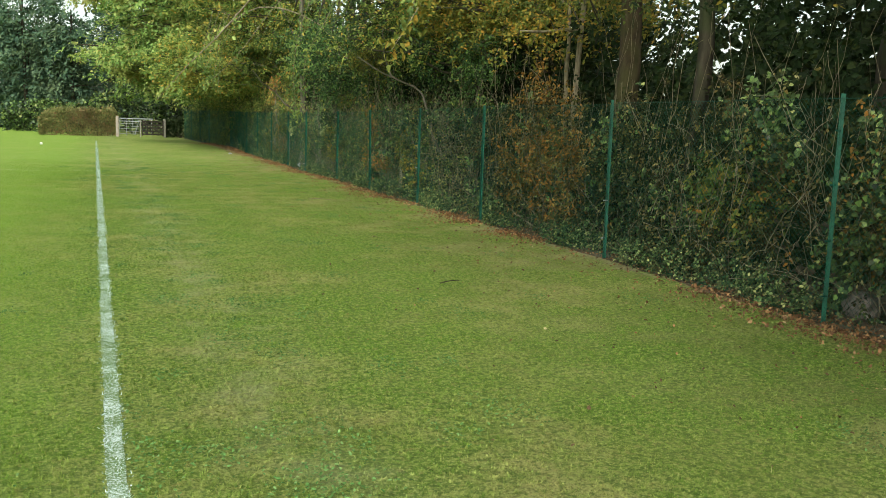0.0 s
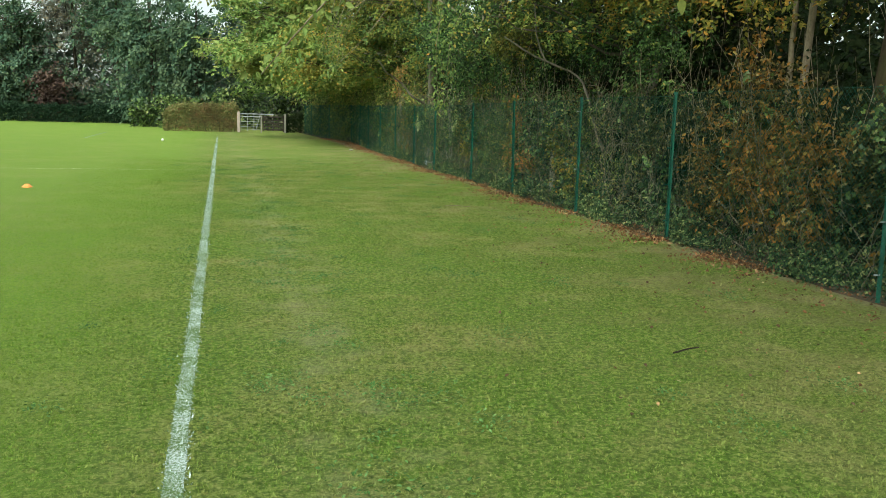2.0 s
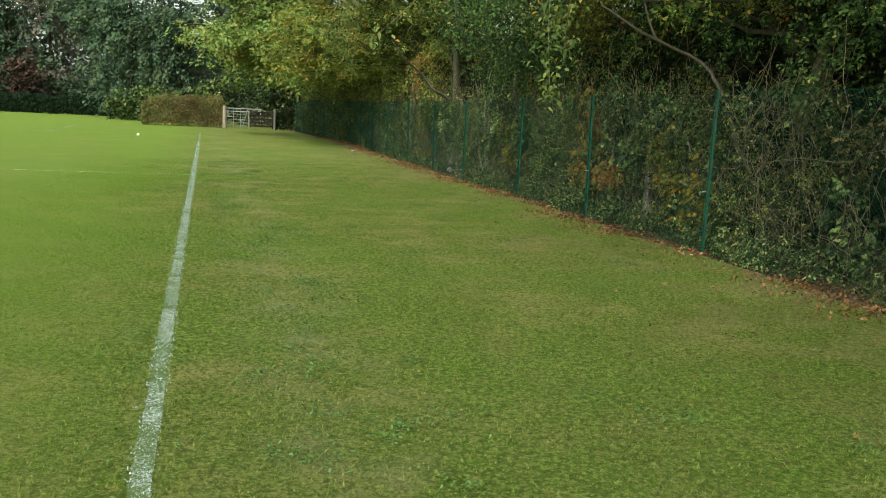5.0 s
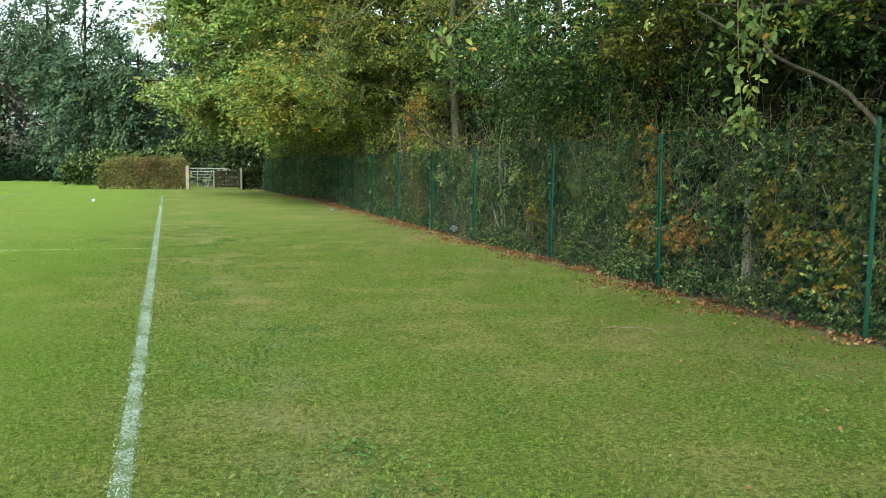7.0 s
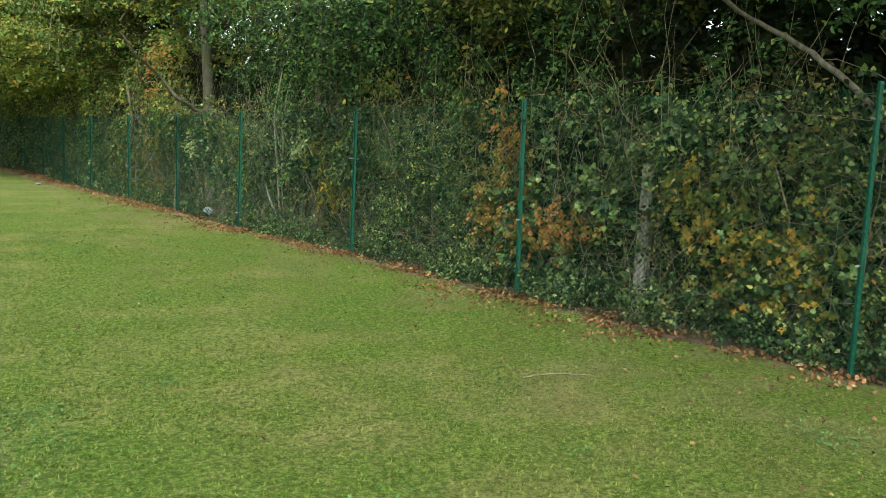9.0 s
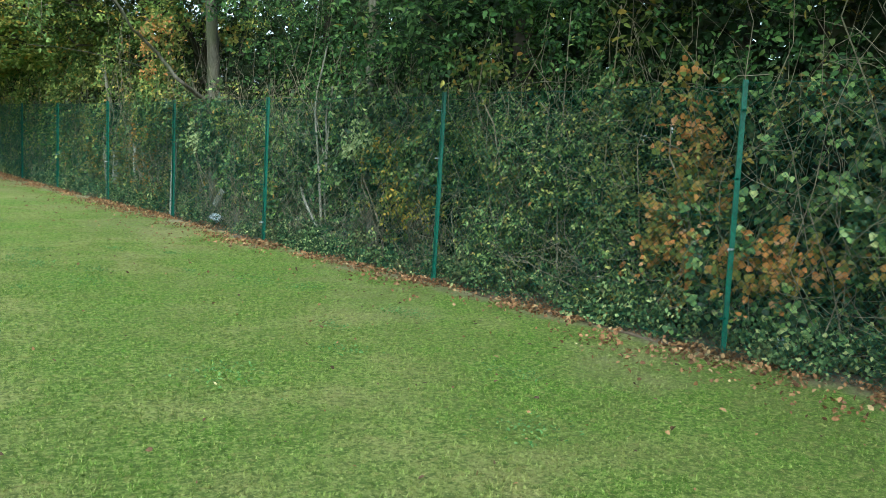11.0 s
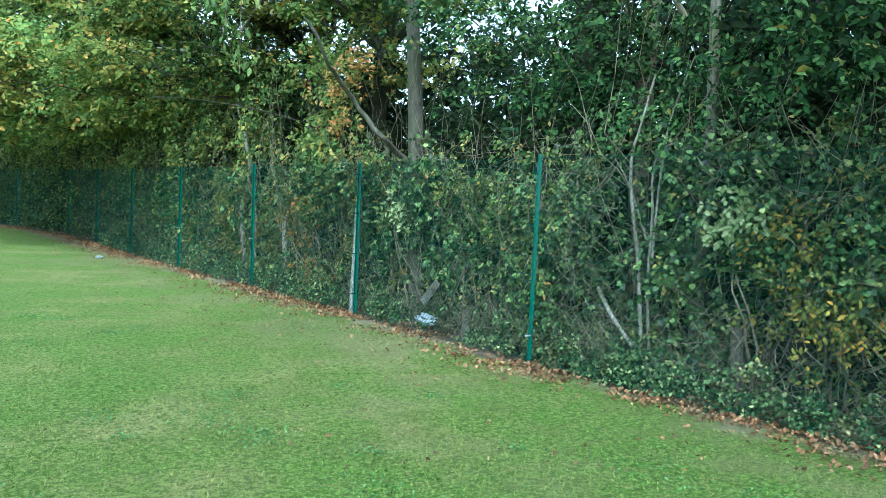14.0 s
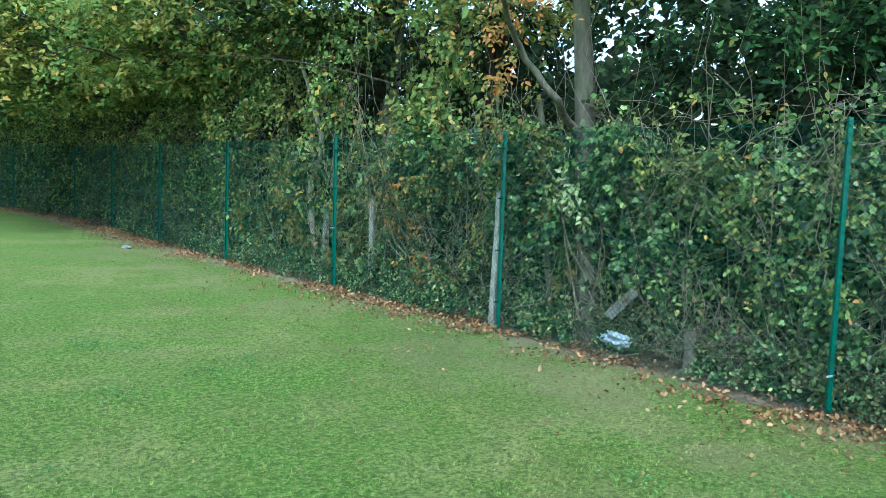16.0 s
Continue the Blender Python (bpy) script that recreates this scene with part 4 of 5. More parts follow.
thicket("sunlit_scrub", "olive and yellow scrub along the far fence", LEAF_FRINGE, 31, 58, 1500, 14, 0.075, 1.95, 0.12, "small", 55, hole=0.0, front=0.04)
thicket("sunlit_scrub", "olive and yellow leaves beside the pale trunk", LEAF_OLIVE, 26.2, 34, 700, 12, 0.062, 1.95, 0.08, "small", 56, hole=-0.05, front=0.03)
thicket("sunlit_scrub", "olive and tan leaves mixed into the hedge", LEAF_OLIVE, 16.3, 28.5, 1000, 14, 0.042, 1.9, 0.12, "oval", 65, hole=0.02, front=0.06)
thicket("mixed_scrub", "brown and olive mixed scrub behind the fence", LEAF_SCRUB, 2, 19, 2600, 18, 0.048, 2.1, 0.2, "oval", 40, hole=-0.02)
thicket("mixed_scrub", "brown and green scrub massed before the thick trunk", LEAF_SCRUB, 6.2, 10.2, 900, 18, 0.05, 1.85, 0.12, "oval", 27, hole=-0.4, front=0.06)
thicket("ground_ivy", "low green ground ivy and nettles at the fence foot", LEAF_GROUND, 2, 40, 8000, 12, 0.036, 0.28, 0.14, "small", 35, hole=-0.5, front=-0.26)
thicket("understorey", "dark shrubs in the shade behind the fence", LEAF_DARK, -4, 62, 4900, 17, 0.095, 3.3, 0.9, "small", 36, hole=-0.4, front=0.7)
thicket("hazel_fringe", "fringe of hazel leaves above the fence top", LEAF_SHADED, 12.5, 25.2, 1750, 18, 0.05, 3.3, 0.4, "oval", 37, hole=-0.05, front=0.0, z0=1.75)
thicket("hazel_fringe", "fringe of yellowing hazel leaves above the far fence", LEAF_FRINGE, 28.6, 58, 2550, 16, 0.075, 3.3, 0.4, "small", 28, hole=-0.05, front=0.0, z0=1.75)

# Dark leaf banks added to block light and sky from behind the wood.
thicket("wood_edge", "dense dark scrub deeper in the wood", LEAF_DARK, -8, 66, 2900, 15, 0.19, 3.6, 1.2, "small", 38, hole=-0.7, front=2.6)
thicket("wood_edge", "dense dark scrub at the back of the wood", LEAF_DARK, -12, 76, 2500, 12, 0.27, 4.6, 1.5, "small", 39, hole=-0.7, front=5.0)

thicket("wood_edge", "dark-leaved bank standing in for deep shade in the wood", LEAF_DARK, -14, 84, 2300, 10, 0.4, 3.5, 1.5, "small", 57, hole=-0.9, front=9.0)

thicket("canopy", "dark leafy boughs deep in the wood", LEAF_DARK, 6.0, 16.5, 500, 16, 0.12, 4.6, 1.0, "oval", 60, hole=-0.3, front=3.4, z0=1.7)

# stems and twigs of the undergrowth
lines = []
for k in range(2300):
    y = r.uniform(2, 45)
    x = fence_x(y) + 0.15 + r.exponential(0.35)
    h = r.uniform(0.3, 2.1)
    p = np.array([x, y, r.uniform(0, 0.6) if r.uniform() < 0.5 else r.uniform(0, 1.7)])
    d = np.array([r.normal(-0.1, 0.25), r.normal(0, 0.55), h if r.uniform() < 0.6 else r.normal(0, 0.3)])
    q = p + d
    q[0] = max(q[0], fence_x(q[1]) + 0.04)
    q[2] = max(q[2], 0.05)
    rad = r.uniform(0.002, 0.006)
    lines.append((bend(p, q, 6, 0.3, r), rad, rad * 0.5))
for k in range(1500):
    y = r.uniform(14, 30)
    p = np.array([fence_x(y) + 0.08 + r.exponential(0.12), y, r.uniform(0.05, 1.9)])
    q = p + r.normal(size=3) * (0.1, 0.42, 0.32)
    q[0] = max(q[0], fence_x(q[1]) + 0.04)
    q[2] = max(q[2], 0.05)
    rad = r.uniform(0.0016, 0.0038)
    lines.append((bend(p, q, 5, 0.3, r), rad, rad * 0.5))
for k in range(650):
    y = r.normal(24.2, 1.3)
    p = np.array([fence_x(y) + 0.1 + r.exponential(0.2), y, r.uniform(0.02, 0.25)])
    q = p + np.array([r.normal(0, 0.12), r.normal(0, 0.35), abs(r.normal(0.1, 0.3))])
    q[0] = max(q[0], fence_x(q[1]) + 0.04)
    lines.append((bend(p, q, 6, 0.4, r), 0.003, 0.0015))
tagged(tubes("twigs", lines, BARK_STEM, sides=3), "tangle of thin dry stems in the undergrowth", "twigs", kind="stuff")


def shrub(place, label, leafmat, blobs, size, shape, seed, number=40, per=16, stems=7, name="shrub", group="", hem=FENCE_X + 0.02):
    """A bush of several stems under the leaves of its own colour."""
    r = np.random.default_rng(seed)
    top = holder(name, (*place, 0), label, "shrub", group)
    inv = Matrix.Translation((-place[0], -place[1], 0))
    cs, P = [], []
    for c, rad in blobs:
        for _ in range(int(number * rad[1] * rad[2] * 4)):
            q = np.array(c) + r.normal(size=3) * np.array(rad) * 0.55
            q[0], q[2] = max(q[0], hem), max(q[2], 0.08)
            cs.append(q)
            P.append(spray(q, 0.16, 0.9, max(1, round(per / 5)), r))
    P = np.concatenate(P)
    P[:, 0] = np.maximum(P[:, 0], hem - 0.05)
    P[:, 2] = np.abs(P[:, 2]) + 0.03
    ob = leaves("foliage", P, size, leafmat, top, tilt=0.45, face=(-0.8, -0.35, 0.5), droop=0.8, shape=shape, seed=seed, sprig=5)
    ob.matrix_parent_inverse = inv
    for k in range(stems):
        q = cs[r.integers(len(cs))]
        st = tubes("stem", [(bend((place[0] + r.normal(0, 0.08), place[1] + r.normal(0, 0.12), 0), q, 7, 0.25, r), 0.014, 0.004)], BARK_STEM, top, sides=5)
        st.matrix_parent_inverse = inv
    return top


shrub((5.6, 11.0), "rust-brown beech bush pressing on the fence", LEAF_ORANGE, [((5.36, 10.5, 1.0), (0.2, 1.25, 0.7)), ((5.5, 11.2, 1.8), (0.25, 0.6, 0.5)), ((5.5, 12.0, 0.8), (0.2, 0.5, 0.5))], 0.058, "oval", 41, number=62)
shrub((5.6, 7.6), "yellow-green bush with some pink-brown leaves", LEAF_YELLOW, [((5.4, 7.1, 0.95), (0.15, 0.4, 0.4)), ((5.42, 6.4, 0.9), (0.15, 0.3, 0.4))], 0.055, "oval", 42, number=60)
shrub((5.6, 4.6), "rust-brown beech bush beside the boulder", LEAF_ORANGE, [((5.45, 4.6, 1.2), (0.2, 0.7, 0.7))], 0.056, "oval", 43, number=70)
shrub((5.6, 15.9), "yellow field maple bush low at the fence", LEAF_GOLD, [((5.26, 15.8, 0.6), (0.14, 0.45, 0.36)), ((5.28, 16.3, 1.0), (0.12, 0.3, 0.3))], 0.055, "lobed", 44, number=70)
shrub((5.6, 18.4), "orange and pink maple sapling against the fence post", LEAF_MAPLE, [((5.32, 18.75, 1.25), (0.1, 0.25, 0.5)), ((5.32, 18.1, 0.62), (0.1, 0.5, 0.2)), ((5.32, 18.9, 0.7), (0.1, 0.25, 0.35))], 0.046, "ivy", 45, number=120, per=12)
shrub((5.6, 22.1), "yellow-orange hazel bush behind the wire", LEAF_GOLD, [((5.3, 22.05, 0.75), (0.14, 0.42, 0.33)), ((5.32, 22.45, 1.05), (0.12, 0.25, 0.3))], 0.046, "oval", 46, number=60)
shrub((5.6, 29.0), "small rust-coloured bush at the fence foot", LEAF_ORANGE, [((5.36, 28.9, 0.35), (0.12, 0.5, 0.2)), ((5.4, 29.5, 1.0), (0.12, 0.4, 0.4))], 0.047, "oval", 47, number=36)
shrub((5.5, 28.5), "orange beech sprig beside the leaning limb", LEAF_MAPLE, [((4.6, 27.0, 2.05), (0.15, 0.2, 0.06)), ((4.6, 27.12, 2.44), (0.15, 0.18, 0.08)), ((4.6, 26.8, 2.66), (0.15, 0.25, 0.07))], 0.05, "oval", 48, number=150, stems=0, hem=4.3)
shrub((5.5, 22.8), "spray of leaves behind the wire, coloured pale as if sunlit", LEAF_PALE, [((5.17, 22.72, 1.26), (0.04, 0.16, 0.07))], 0.06, "oval", 58, number=420, per=10, stems=2)
shrub((5.5, 26.9), "spray of leaves among the ivy, coloured pale as if sunlit", LEAF_PALE, [((5.18, 26.86, 1.18), (0.04, 0.12, 0.06))], 0.055, "oval", 59, number=420, per=10, stems=2)
shrub((5.6, 20.6), "yellow and orange leaves at the post top", LEAF_YELLOW, [((5.3, 20.95, 1.95), (0.15, 0.3, 0.14))], 0.062, "oval", 49, number=90, stems=3)


def stems_thing(name, place, label, lines, mat, category):
    top = holder(name, (*place, 0), label, category)
    for pts, a, b_ in lines:
        ob = tubes("stem", [(smooth_line(pts, 12), a, b_)], mat, top, sides=7)
        ob.matrix_parent_inverse = Matrix.Translation((-place[0], -place[1], 0))
    return top


stems_thing("hazel_coppice", (5.24, 23.5), "pale bare hazel stems rising behind the wire", [
    ([(5.26, 23.46, 0), (5.24, 23.5, 0.4), (5.22, 23.55, 1.0), (5.22, 23.63, 1.34), (5.22, 23.66, 1.57), (5.22, 23.65, 1.76), (5.22, 23.59, 1.92), (5.25, 23.5, 2.3)], 0.018, 0.008),
    ([(5.28, 23.44, 0.2), (5.25, 23.47, 0.78), (5.25, 23.46, 1.05), (5.25, 23.46, 1.35), (5.25, 23.48, 1.59), (5.25, 23.4, 1.76), (5.25, 23.29, 1.79), (5.25, 23.17, 1.77), (5.27, 23.06, 1.64)], 0.013, 0.005),
    ([(5.25, 23.44, 0.9), (5.25, 23.42, 1.38), (5.25, 23.38, 1.72), (5.25, 23.34, 1.97), (5.3, 23.2, 2.4)], 0.011, 0.005),
    ([(5.25, 23.5, 1.1), (5.27, 23.72, 1.5), (5.3, 23.9, 1.7)], 0.008, 0.004),
    ([(5.26, 23.47, 0.8), (5.32, 23.3, 1.2), (5.4, 23.1, 1.9)], 0.006, 0.003)], BARK_WHITE, "coppice stems")
stems_thing("slim_trunk", (5.72, 23.38), "grey upright slim trunk", [([(5.72, 23.38, 0), (5.72, 23.39, 0.78), (5.72, 23.37, 1.4), (5.73, 23.36, 2.0), (5.75, 23.4, 3.0)], 0.055, 0.04)], BARK_PALE, "tree trunk")
stems_thing("broken_branch", (5.3, 23.5), "pale broken branch leaning in the undergrowth", [([(5.24, 23.36, 0.1), (5.22, 23.47, 0.25), (5.22, 23.62, 0.36), (5.22, 23.77, 0.5), (5.22, 23.87, 0.62), (5.24, 23.95, 0.7)], 0.021, 0.015)], BARK_WHITE, "branch")
stems_thing("sapling", (5.45, 20.05), "thin upright sapling stem", [([(5.45, 20.05, 0), (5.42, 20.1, 1.0), (5.4, 20.07, 2.4)], 0.008, 0.005), ([(5.5, 19.7, 0), (5.45, 19.65, 1.2), (5.45, 19.6, 2.4)], 0.008, 0.005)], BARK_STEM, "sapling")


# ---------------------------------------------------------------- fence
def angle_post(h):
    """An L-section steel post with a cut top."""
    bm = bmesh.new()
    w, t = 0.036, 0.006
    outline = [(0, 0), (w, 0), (w, t), (t, t), (t, w), (0, w)]
    lo = [bm.verts.new((x - w / 2, y - w / 2, -0.05)) for x, y in outline]
    hi = [bm.verts.new((x - w / 2, y - w / 2, h)) for x, y in outline]
    for i in range(6):
        j = (i + 1) % 6
        bm.faces.new((lo[i], lo[j], hi[j], hi[i]))
    bm.faces.new(hi)
    bm.faces.new(lo[::-1])
    bmesh.ops.bevel(bm, geom=[e for e in bm.edges if abs(e.verts[0].co.z - e.verts[1].co.z) > 1], offset=0.0015, segments=1, affect="EDGES")
    return bm


fence = holder("chain_link_fence", (FENCE_X, 0, 0), "green chain-link fence on green steel posts along the field", "fence", kind="structure")
FI = Matrix.Translation((-FENCE_X, 0, 0))
post_meshes = {}
rp = random.Random(3)
for x, y in POSTS:
    H = round(fence_h(y) + 0.03, 2)
    if H not in post_meshes:
        ob = part("post", angle_post(H), FENCE_GREEN, fence)
        post_meshes[H] = ob.data
    else:
        ob = new("post", post_meshes[H])
        ob.parent = fence
    ob.matrix_parent_inverse = FI
    ob.matrix_basis = pose(x, y, 0, rp.uniform(-0.6, 0.6), rp.uniform(-0.6, 0.6), 225 + rp.uniform(-6, 6))
    for z in (0.25, 0.7, 1.15, 1.58):
        tie = part("tie", box((0.06, 0.012, 0.012), (x - 0.03, y + rp.uniform(-0.01, 0.01), z), 0.002), GALV if rp.random() < 0.3 else WIRE_GREEN, ob)
        tie.matrix_parent_inverse = ob.matrix_basis.inverted()
PITCH, WR = 0.05, 0.0014
for (x0, y0), (x1, y1) in zip(POSTS, POSTS[1:]):
    lines = []
    H = 0.5 * (fence_h(y0) + fence_h(y1))
    for sgn in (-1, 1):
        s = y0 - (H if sgn > 0 else 0)
        while s < y1 + (H if sgn < 0 else 0):
            a, c = np.array([s, 0.02]), np.array([s + sgn * (H - 0.02), H])
            d = c - a
            t0, t1 = 0.0, 1.0
            lo, hi = sorted(((y0 - a[0]) / d[0], (y1 - a[0]) / d[0]))
            t0, t1 = max(t0, lo), min(t1, hi)
            if t1 - t0 > 0.01:
                p, q = a + d * t0, a + d * t1
                o = 0.0012 * sgn - 0.03
                lines.append(([(fence_x(p[0]) + o, p[0], p[1]), (fence_x(q[0]) + o, q[0], q[1])], WR, WR))
            s += PITCH
    ob = mesh_object("mesh_panel", *tube_arrays(lines, 3), WIRE_GREEN, fence)
    ob.matrix_parent_inverse = FI
    for z in (0.06, 0.9, H - 0.01):
        ob = tubes("line_wire", [(bend((x0 - 0.034, y0, z), (x1 - 0.034, y1, z), 5, 0.004), 0.0016, 0.0016)], WIRE_GREEN, fence, sides=4)
        ob.matrix_parent_inverse = FI

# ---------------------------------------------------------------- old posts, litter, boulder


def old_post(place, h, w, turn, lean, label, wood=None):
    bm = box((w, w, h), (0, 0, h / 2 - 0.05), w * 0.12)
    bmesh.ops.subdivide_edges(bm, edges=[e for e in bm.edges if e.calc_length() > 0.2], cuts=6)
    for v in bm.verts:
        v.co += 0.09 * w * noise.noise_vector(v.co * 9 + Vector((place[1], 0, 0)))
        if v.co.z > h * 0.9:
            v.co.z += 0.5 * w * noise.noise(v.co * 14)
    ob = part("old_post", bm, wood or OLD_WOOD)
    ob.matrix_basis = pose(*place, lean[0], lean[1], turn)
    return tagged(ob, label, "post", "old fence posts")


old_post((5.5, 17.17, 0), 1.28, 0.1, 20, (2, -3), "weathered grey wooden post in the undergrowth")
old_post((5.25, 27.76, 0), 1.27, 0.06, 10, (1, 1), "pale split wooden post standing behind the fence")
old_post((5.3, 25.68, 0), 0.36, 0.08, 35, (0, 4), "short grey rotten post stub", BARK_GREY)
old_post((5.48, 22.82, 0), 0.6, 0.09, 15, (0, -3), "short weathered post stub in brambles", BARK_GREY)
old_post((5.7, 31.65, 0), 1.0, 0.07, 10, (0, 2), "pale weathered post behind the wire")
old_post((5.7, 30.5, 0), 1.1, 0.06, 30, (0, -2), "thin grey post behind the wire")
old_post((5.8, 35.1, 0), 1.0, 0.08, 30, (0, -2), "grey post behind the wire")

bm = box((0.075, 0.34, 0.02), (0, 0, 0), 0.004)
plank = tagged(part("plank", bm, PALE_WOOD), "short grey plank leaning in the ivy", "plank")
plank.matrix_basis = look((5.34, 26.36, 0.4), (5.34, 26.08, 0.65)) @ pose(0, 0, 0, 90, 0, 60)


def crumple(name, mat, place, size, label, category, seed, rough=1.0):
    bm = bmesh.new()
    bmesh.ops.create_icosphere(bm, subdivisions=3, radius=1)
    for v in bm.verts:
        k = 1 + rough * 0.7 * noise.noise(v.co * 2.6 + Vector((seed, 0, 0))) + rough * 0.4 * noise.noise(v.co * 7 + Vector((0, seed, 0)))
        v.co = Vector((v.co.x * size[0], v.co.y * size[1], v.co.z * size[2])) * k
    ob = part(name, bm, mat)
    ob.location = place
    return tagged(ob, label, category)


crumple("plastic_bag", PLASTIC, (5.33, 26.38, 0.12), (0.06, 0.15, 0.05), "crumpled white plastic bag caught at the fence foot", "litter", 3)
crumple("wrapper", RED_FILM, (5.36, 23.25, 0.1), (0.04, 0.07, 0.03), "small red wrapper in the ground ivy", "litter", 5)
crumple("paper", PLASTIC, (5.4, 18.0, 0.1), (0.05, 0.09, 0.03), "scrap of white paper among the leaves", "litter", 8)
crumple("paper", PLASTIC, (4.6, 36.2, 0.02), (0.06, 0.08, 0.025), "scrap of white paper on the grass by the fence", "litter", 9)
crumple("boulder", STONE, (5.52, 5.22, 0.1), (0.15, 0.16, 0.14), "rounded grey-pink boulder at the fence foot", "stone", 12, 0.22)
crumple("ball", WHITE_PAINT, (-2.75, 42.5, 0.06), (0.06, 0.06, 0.055), "white ball lying on the far grass", "ball", 15, 0.0)

# flat training marker
bm = bmesh.new()
bmesh.ops.create_cone(bm, cap_ends=False, segments=20, radius1=0.1, radius2=0.03, depth=0.06)
marker = tagged(part("marker_cone", bm, ORANGE_FILM, smooth=True), "flat orange training marker cone on the grass", "cone")
marker.location = (-3.65, 19.4, 0.035)

# fallen leaves
P = []
for k in range(38000):
    y = r.uniform(1.5, 50)
    x = fence_x(y) + 0.42 * r.uniform() - abs(r.normal(0, 0.6 if r.uniform() < 0.1 else 0.3)) + 0.16 * field(0, y, 5, 1.5)
    if field(1, y, x, 0.8) + 0.5 * field(5, y, x, 2.7) > -0.12 or r.uniform() < 0.15:
        P.append((x, y, 0.012 + 0.02 * r.uniform()))
tagged(leaves("leaf_litter", P, 0.034, LEAF_DEAD, tilt=0.8, shape="curled", seed=61), "drift of brown fallen leaves along the fence foot", "leaf litter", kind="stuff")
P = np.stack([FENCE_X - 0.3 - np.abs(r.normal(0, 1.5, 1500)), 1 + 30 * r.uniform(0, 1, 1500) ** 1.2, np.full(1500, 0.018)], 1)
tagged(leaves("scattered_leaves", P, 0.022 * r.uniform(0.6, 1.5, len(P)), LEAF_SPECK, tilt=0.5, shape="curled", seed=62), "single fallen leaves scattered over the grass", "fallen leaves", kind="stuff")
tagged(tubes("fallen_twig", [(smooth_line([(2.5, 7.36, 0.03), (2.62, 7.4, 0.04), (2.74, 7.46, 0.03)], 6), 0.007, 0.004)], BARK_DARK, sides=5), "short dark twig lying on the grass", "twig")
tagged(tubes("fallen_twig", [(smooth_line([(3.2, 16.0, 0.03), (3.4, 15.95, 0.04), (3.6, 15.85, 0.03)], 6), 0.006, 0.004)], BARK_STEM, sides=5), "thin pale twig lying on the grass", "twig")

# ---------------------------------------------------------------- gate, hedges and distance
gate = holder("field_gate", (2.25, 59.5, 0), "pair of field gates between posts beside the hedge", "gate")
GI = Matrix.Translation((-2.25, -59.5, 0))


def gp(name, bm, mat, label="", leaf=None):
    """A part of the gate, or of one of its two leaves."""
    ob = part(name, bm, mat, leaf or gate, label)
    if leaf is None:
        ob.matrix_parent_inverse = GI
    return ob


gp("gate_post", box((0.17, 0.17, 1.3), (0.81, 59.50, 0.65), 0.02), PINK_POST, "pale peeling timber post")
gp("gate_post", box((0.13, 0.13, 1.22), (3.69, 59.45, 0.61), 0.02), OLD_WOOD, "greyed timber post")
gp("gate_post", box((0.07, 0.07, 1.08), (2.2, 59.36, 0.54), 0.01), OLD_WOOD, "slim greyed shutting post")
steel = gp("steel_leaf", box((2.08, 0.045, 0.06), (1.95, 59.55, 1.17), 0.01), GALV, "pale galvanised top rail of a steel gate leaf")
for z, end in ((1.0, 2.6), (0.84, 2.1), (0.68, 2.1), (0.52, 2.1), (0.36, 2.1), (0.2, 2.1)):
    gp("rail", box((end - 0.92, 0.03, 0.045 if z > 0.9 else 0.022), ((end + 0.92) / 2, 59.55, z), 0.006), GALV, leaf=steel)
for x in (0.95, 1.35, 1.75, 2.9):
    gp("stile", box((0.03, 0.03, 1.1), (x, 59.57, 0.62), 0.006), GALV, leaf=steel)
gp("brace", box((0.04, 0.03, 1.0), (2.0, 59.5, 0.62), 0.006, pose(0, 0, 0, 0, 16, 0)), GALV, leaf=steel)
timber = gp("timber_leaf", box((0.08, 0.05, 1.0), (2.32, 59.34, 0.6), 0.01), DARK_WOOD, "dark timber gate leaf")
for z in (0.2, 0.4, 0.6, 0.8, 1.0):
    gp("rail", box((1.3, 0.04, 0.1), (2.95, 59.34, z), 0.01), DARK_WOOD, leaf=timber)
for x in (2.62, 2.95, 3.28):
    gp("stile", box((0.06, 0.03, 0.95), (x, 59.3, 0.6), 0.01), DARK_WOOD, leaf=timber)
gp("brace", box((1.35, 0.03, 0.08), (2.95, 59.28, 0.6), 0.01, pose(0, 0, 0, 0, 32, 0)), DARK_WOOD, leaf=timber)
gp("stile", box((0.08, 0.05, 1.0), (3.58, 59.34, 0.6), 0.01), DARK_WOOD, leaf=timber)


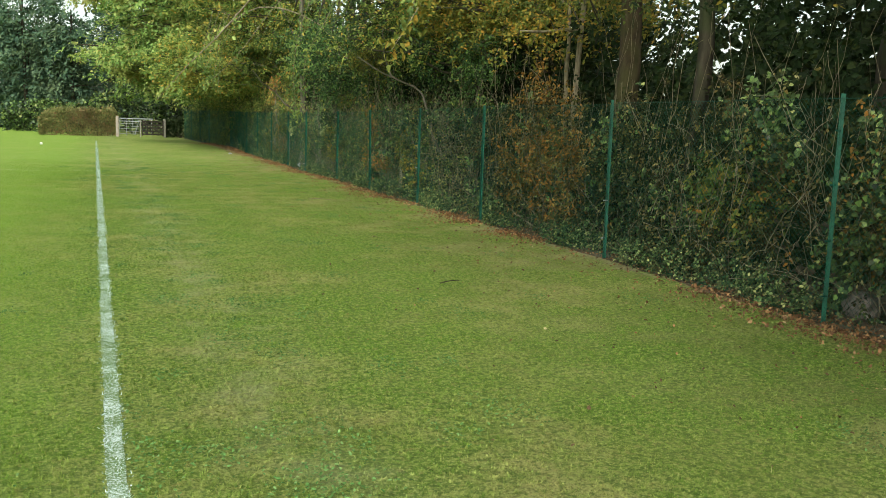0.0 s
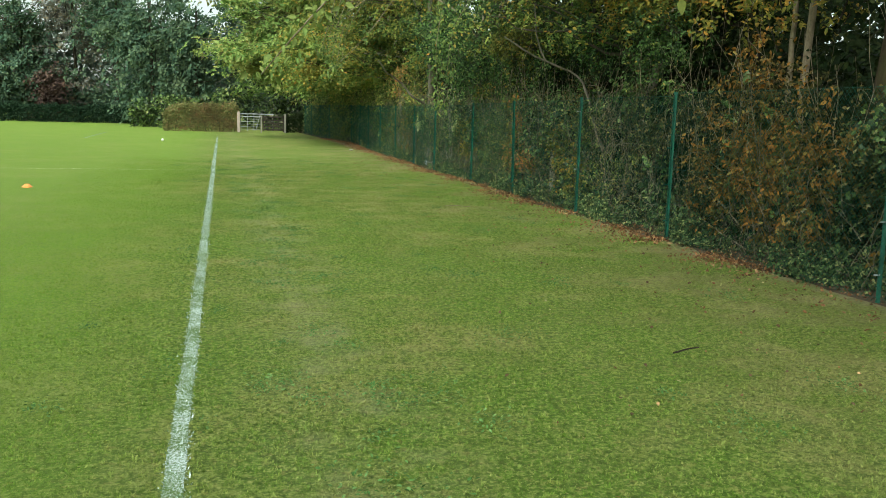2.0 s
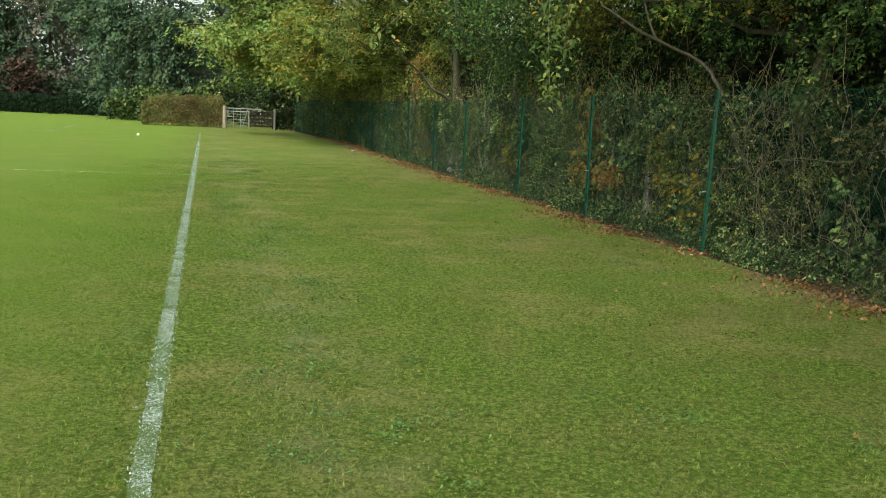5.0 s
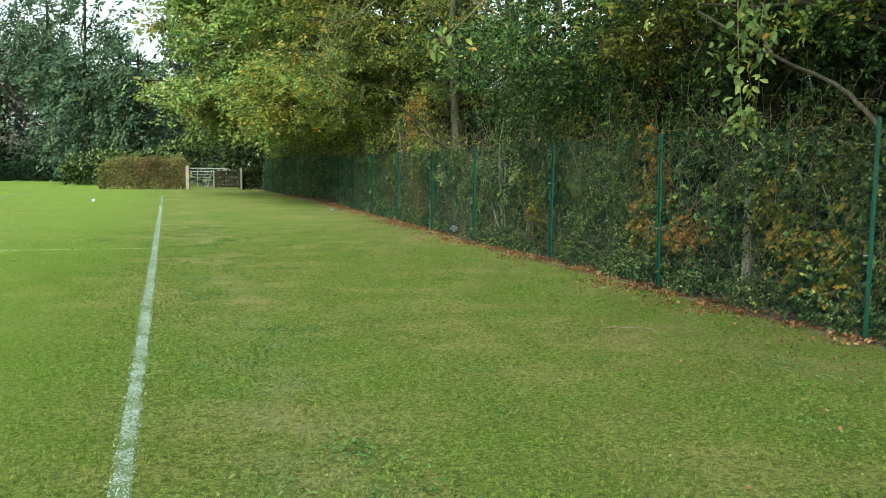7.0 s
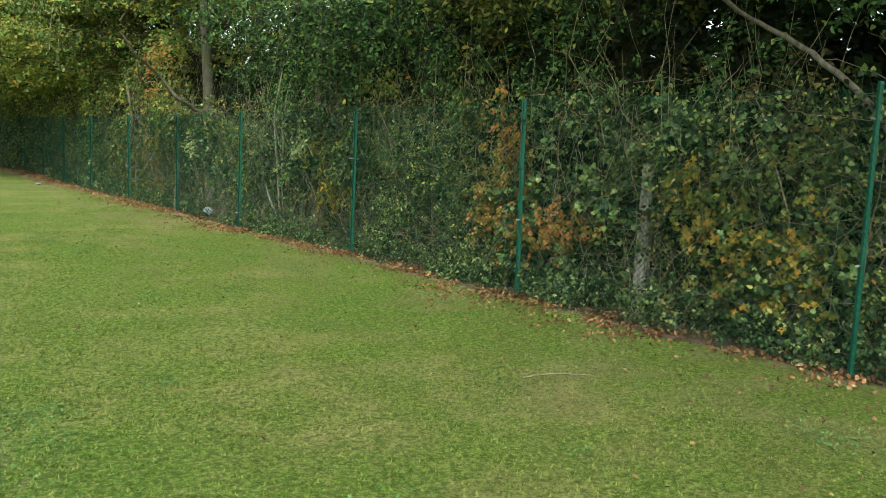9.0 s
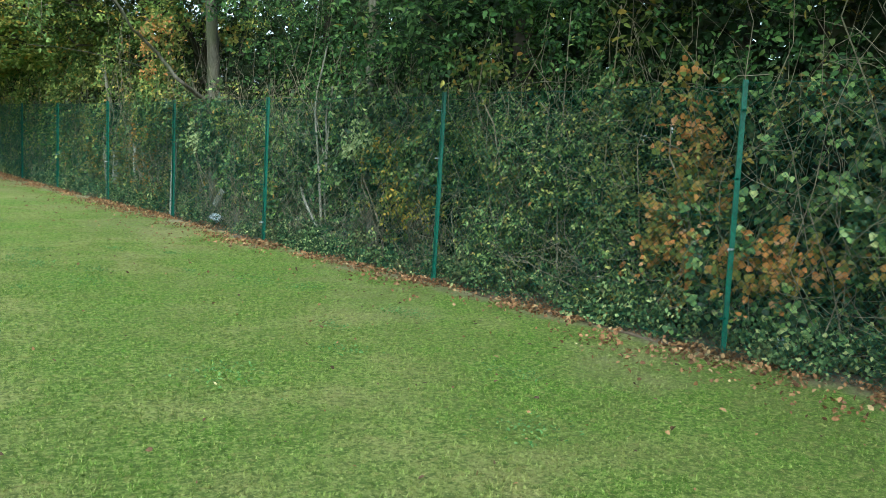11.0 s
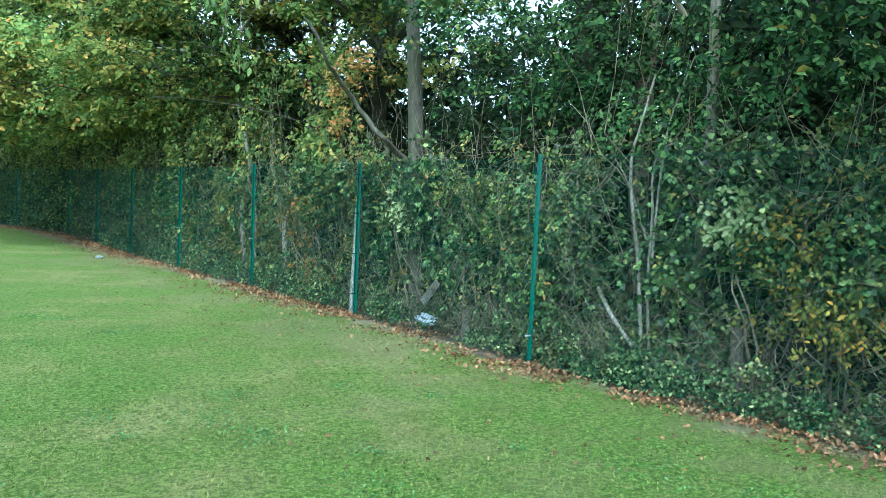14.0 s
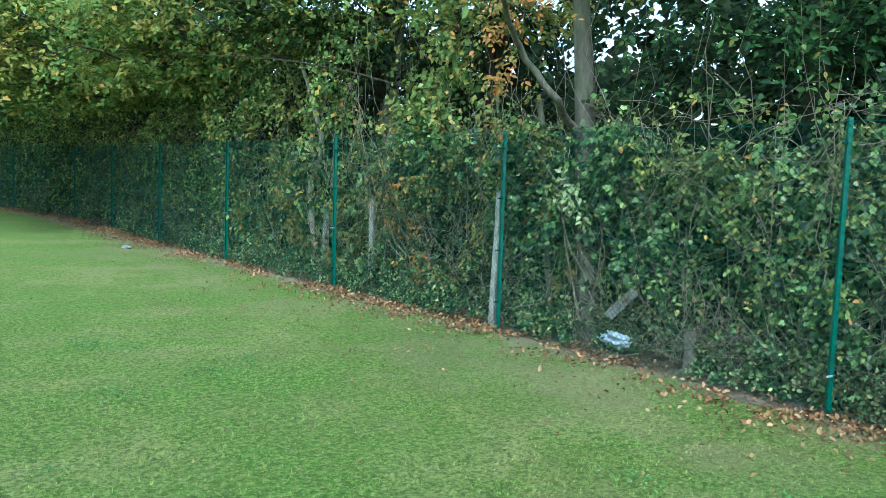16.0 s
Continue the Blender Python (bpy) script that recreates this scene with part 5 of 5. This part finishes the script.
def hedge(name, x0, x1, y0, y1, h, mat, number, size, seed, label):
    """A clipped hedge between two corners: leaves over a box with a ragged top, round a dark twiggy core."""
    r = np.random.default_rng(seed)
    top = holder(name, ((x0 + x1) / 2, (y0 + y1) / 2, 0), label, "hedge")
    inv = Matrix.Translation((-(x0 + x1) / 2, -(y0 + y1) / 2, 0))
    P = np.stack([r.uniform(x0, x1, number), r.uniform(y0, y1, number), h * r.uniform(0, 1, number) ** 0.8], 1)
    side = r.integers(0, 4, number)
    P[side == 0, 1] = y0 + r.exponential(0.1, (side == 0).sum())
    P[side == 1, 2] = h - r.exponential(0.08, (side == 1).sum()) + 0.09 * h * np.abs(r.normal(size=(side == 1).sum()))
    P[side == 2, 0] = np.where(r.uniform(size=(side == 2).sum()) < 0.5, x0, x1) + r.normal(0, 0.06, (side == 2).sum())
    P[:, 2] = np.maximum(P[:, 2] + 0.1 * np.sin(P[:, 0] * 3.1) * np.sin(P[:, 0] * 1.3 + 1), 0.03)
    P[:, 2] *= 1 - 0.3 * np.exp(-np.maximum(P[:, 0] - x0, 0) / 0.5)
    ob = leaves("foliage", P, size, mat, top, tilt=0.7, face=(0, -0.6, 0.5), shape="small", seed=seed)
    ob.matrix_parent_inverse = inv
    lines = []
    for k in range(int(abs(x1 - x0) * 6)):
        p = np.array([r.uniform(x0, x1), r.uniform(y0, y1), 0])
        lines.append((bend(p, p + np.array([r.normal(0, 0.3), r.normal(0, 0.15), h * r.uniform(0.7, 1.12)]), 5, 0.2, r), 0.02, 0.005))
    ob = tagged(tubes("brushwood", lines, BARK_DARK, top, sides=3), kind="stuff")
    ob.matrix_parent_inverse = inv
    return top


hedge("hedge", -3.65, 0.68, 59.5, 60.8, 1.55, LEAF_HEDGE, 15000, 0.1, 71, "clipped beech hedge turning rusty beside the gate")
hedge("hedge", 3.78, 5.4, 59.7, 60.7, 1.15, LEAF_DARK, 3500, 0.11, 72, "low dark green hedge beside the gate")
hedge("hedge", -36, -7.6, 80, 81.5, 1.25, LEAF_YEW, 34000, 0.17, 73, "low dark clipped hedge at the far edge of the field")

rt = random.Random(9)
far = [(-5.4, 74, 15, LEAF_FIR, "dense blue-green evergreen beyond the hedge"), (-9.0, 84, 17, LEAF_FIR, "tall dark green tree at the field's far edge"), (-2.0, 72, 10, LEAF_FIR, "dark green tree behind the lime"),
       (-13, 88, 17, LEAF_BARE, "thin greyish tree losing its leaves"), (-17, 86, 12, LEAF_FIR, "dark conifer at the field's far edge"), (-14.2, 83, 5, LEAF_RED, "small red-leaved tree above the far hedge"),
       (-19, 90, 10, LEAF_RED, "rusty red tree above the far hedge"), (-23, 92, 13, LEAF_BARE, "thin greyish tree losing its leaves"), (-27, 88, 11, LEAF_FIR, "dark green tree at the field's far edge"),
       (-33, 90, 12, LEAF_BARE, "thin brownish tree at the field's far edge"), (2, 80, 13, LEAF_FIR, "tall dark tree beyond the gate"), (8, 74, 13, LEAF_DARK, "dark tree beyond the gate"), (13, 70, 12, LEAF_DARK, "dark tree beyond the fence corner")]
for k, (x, y, h, mat, label) in enumerate(far):
    tree((x, y), 0.16, h * 0.9, [((x, y, h * 0.33), (h * 0.27, h * 0.25, h * 0.32)), ((x + rt.uniform(-0.5, 0.5), y, h * 0.7), (h * 0.22, h * 0.22, h * 0.34))], mat, BARK_DARK, label, seed=200 + k, shade=1.0, count=int(25 * h), leaf=0.31, per=18, reach=0.85, floor_z=0.5, sky_gap=0.3 if mat is LEAF_BARE else 0.0, group="trees at the far edge of the field")


def wood_bank(name, label, mat, x0, x1, y, h, number, size, seed):
    """Far foliage as one uneven bank."""
    r = np.random.default_rng(seed)
    x = r.uniform(x0, x1, number)
    top = h * (0.8 + 0.25 * np.sin(x * 0.37 + seed) + 0.12 * np.sin(x * 1.1) + 0.05 * r.normal(size=number))
    P = np.stack([x, y + r.exponential(1.2, number) + 1.2 * np.sin(x * 0.9), top * r.uniform(0.0, 1.0, number) ** 0.75], 1)
    return tagged(leaves(name, P, size, mat, tilt=0.7, face=(0, -0.5, 0.6), shape="small", seed=seed), label, "woodland", kind="stuff")


wood_bank("far_wood", "wood along the far side of the field, haze in its leaf colour", LEAF_HAZE, -90, 34, 96, 12.5, 34000, 0.75, 301)
wood_bank("far_wood", "dark shrubs under the trees behind the gate", LEAF_IVY, -6.5, 11, 67, 3.2, 9000, 0.26, 302)
wood_bank("far_wood", "dark bushes behind the far clipped hedge", LEAF_FIR, -40, -5, 85, 3.6, 9000, 0.4, 303)

# house glimpsed through the trees
house = holder("house", (30, 76, 0), "pale rendered house with a slate roof beyond the trees", "house")
HI = Matrix.Translation((-30, -76, 0))


def hp(name, bm, mat, parent=None):
    ob = part(name, bm, mat, parent or house)
    if parent is None:
        ob.matrix_parent_inverse = HI
    return ob


hp("wall", box((8, 12, 4.6), (30, 76, 2.3)), RENDER_WALL)
bm = bmesh.new()
vs = [bm.verts.new(p) for p in ((25.6, 69.6, 4.5), (34.4, 69.6, 4.5), (34.4, 82.4, 4.5), (25.6, 82.4, 4.5), (30.0, 69.6, 7.4), (30.0, 82.4, 7.4))]
for f in ((0, 1, 4), (1, 2, 5, 4), (2, 3, 5), (3, 0, 4, 5), (3, 2, 1, 0)):
    bm.faces.new([vs[i] for i in f])
hp("roof", bm, ROOF)
for y in (72, 76, 80):
    frame_ob = hp("window", box((0.12, 1.4, 1.3), (25.98, y, 2.9), 0.02), WHITE_PAINT)
    hp("pane", box((0.04, 1.2, 1.1), (25.91, y, 2.9), 0.01), GLASS_DARK, frame_ob)
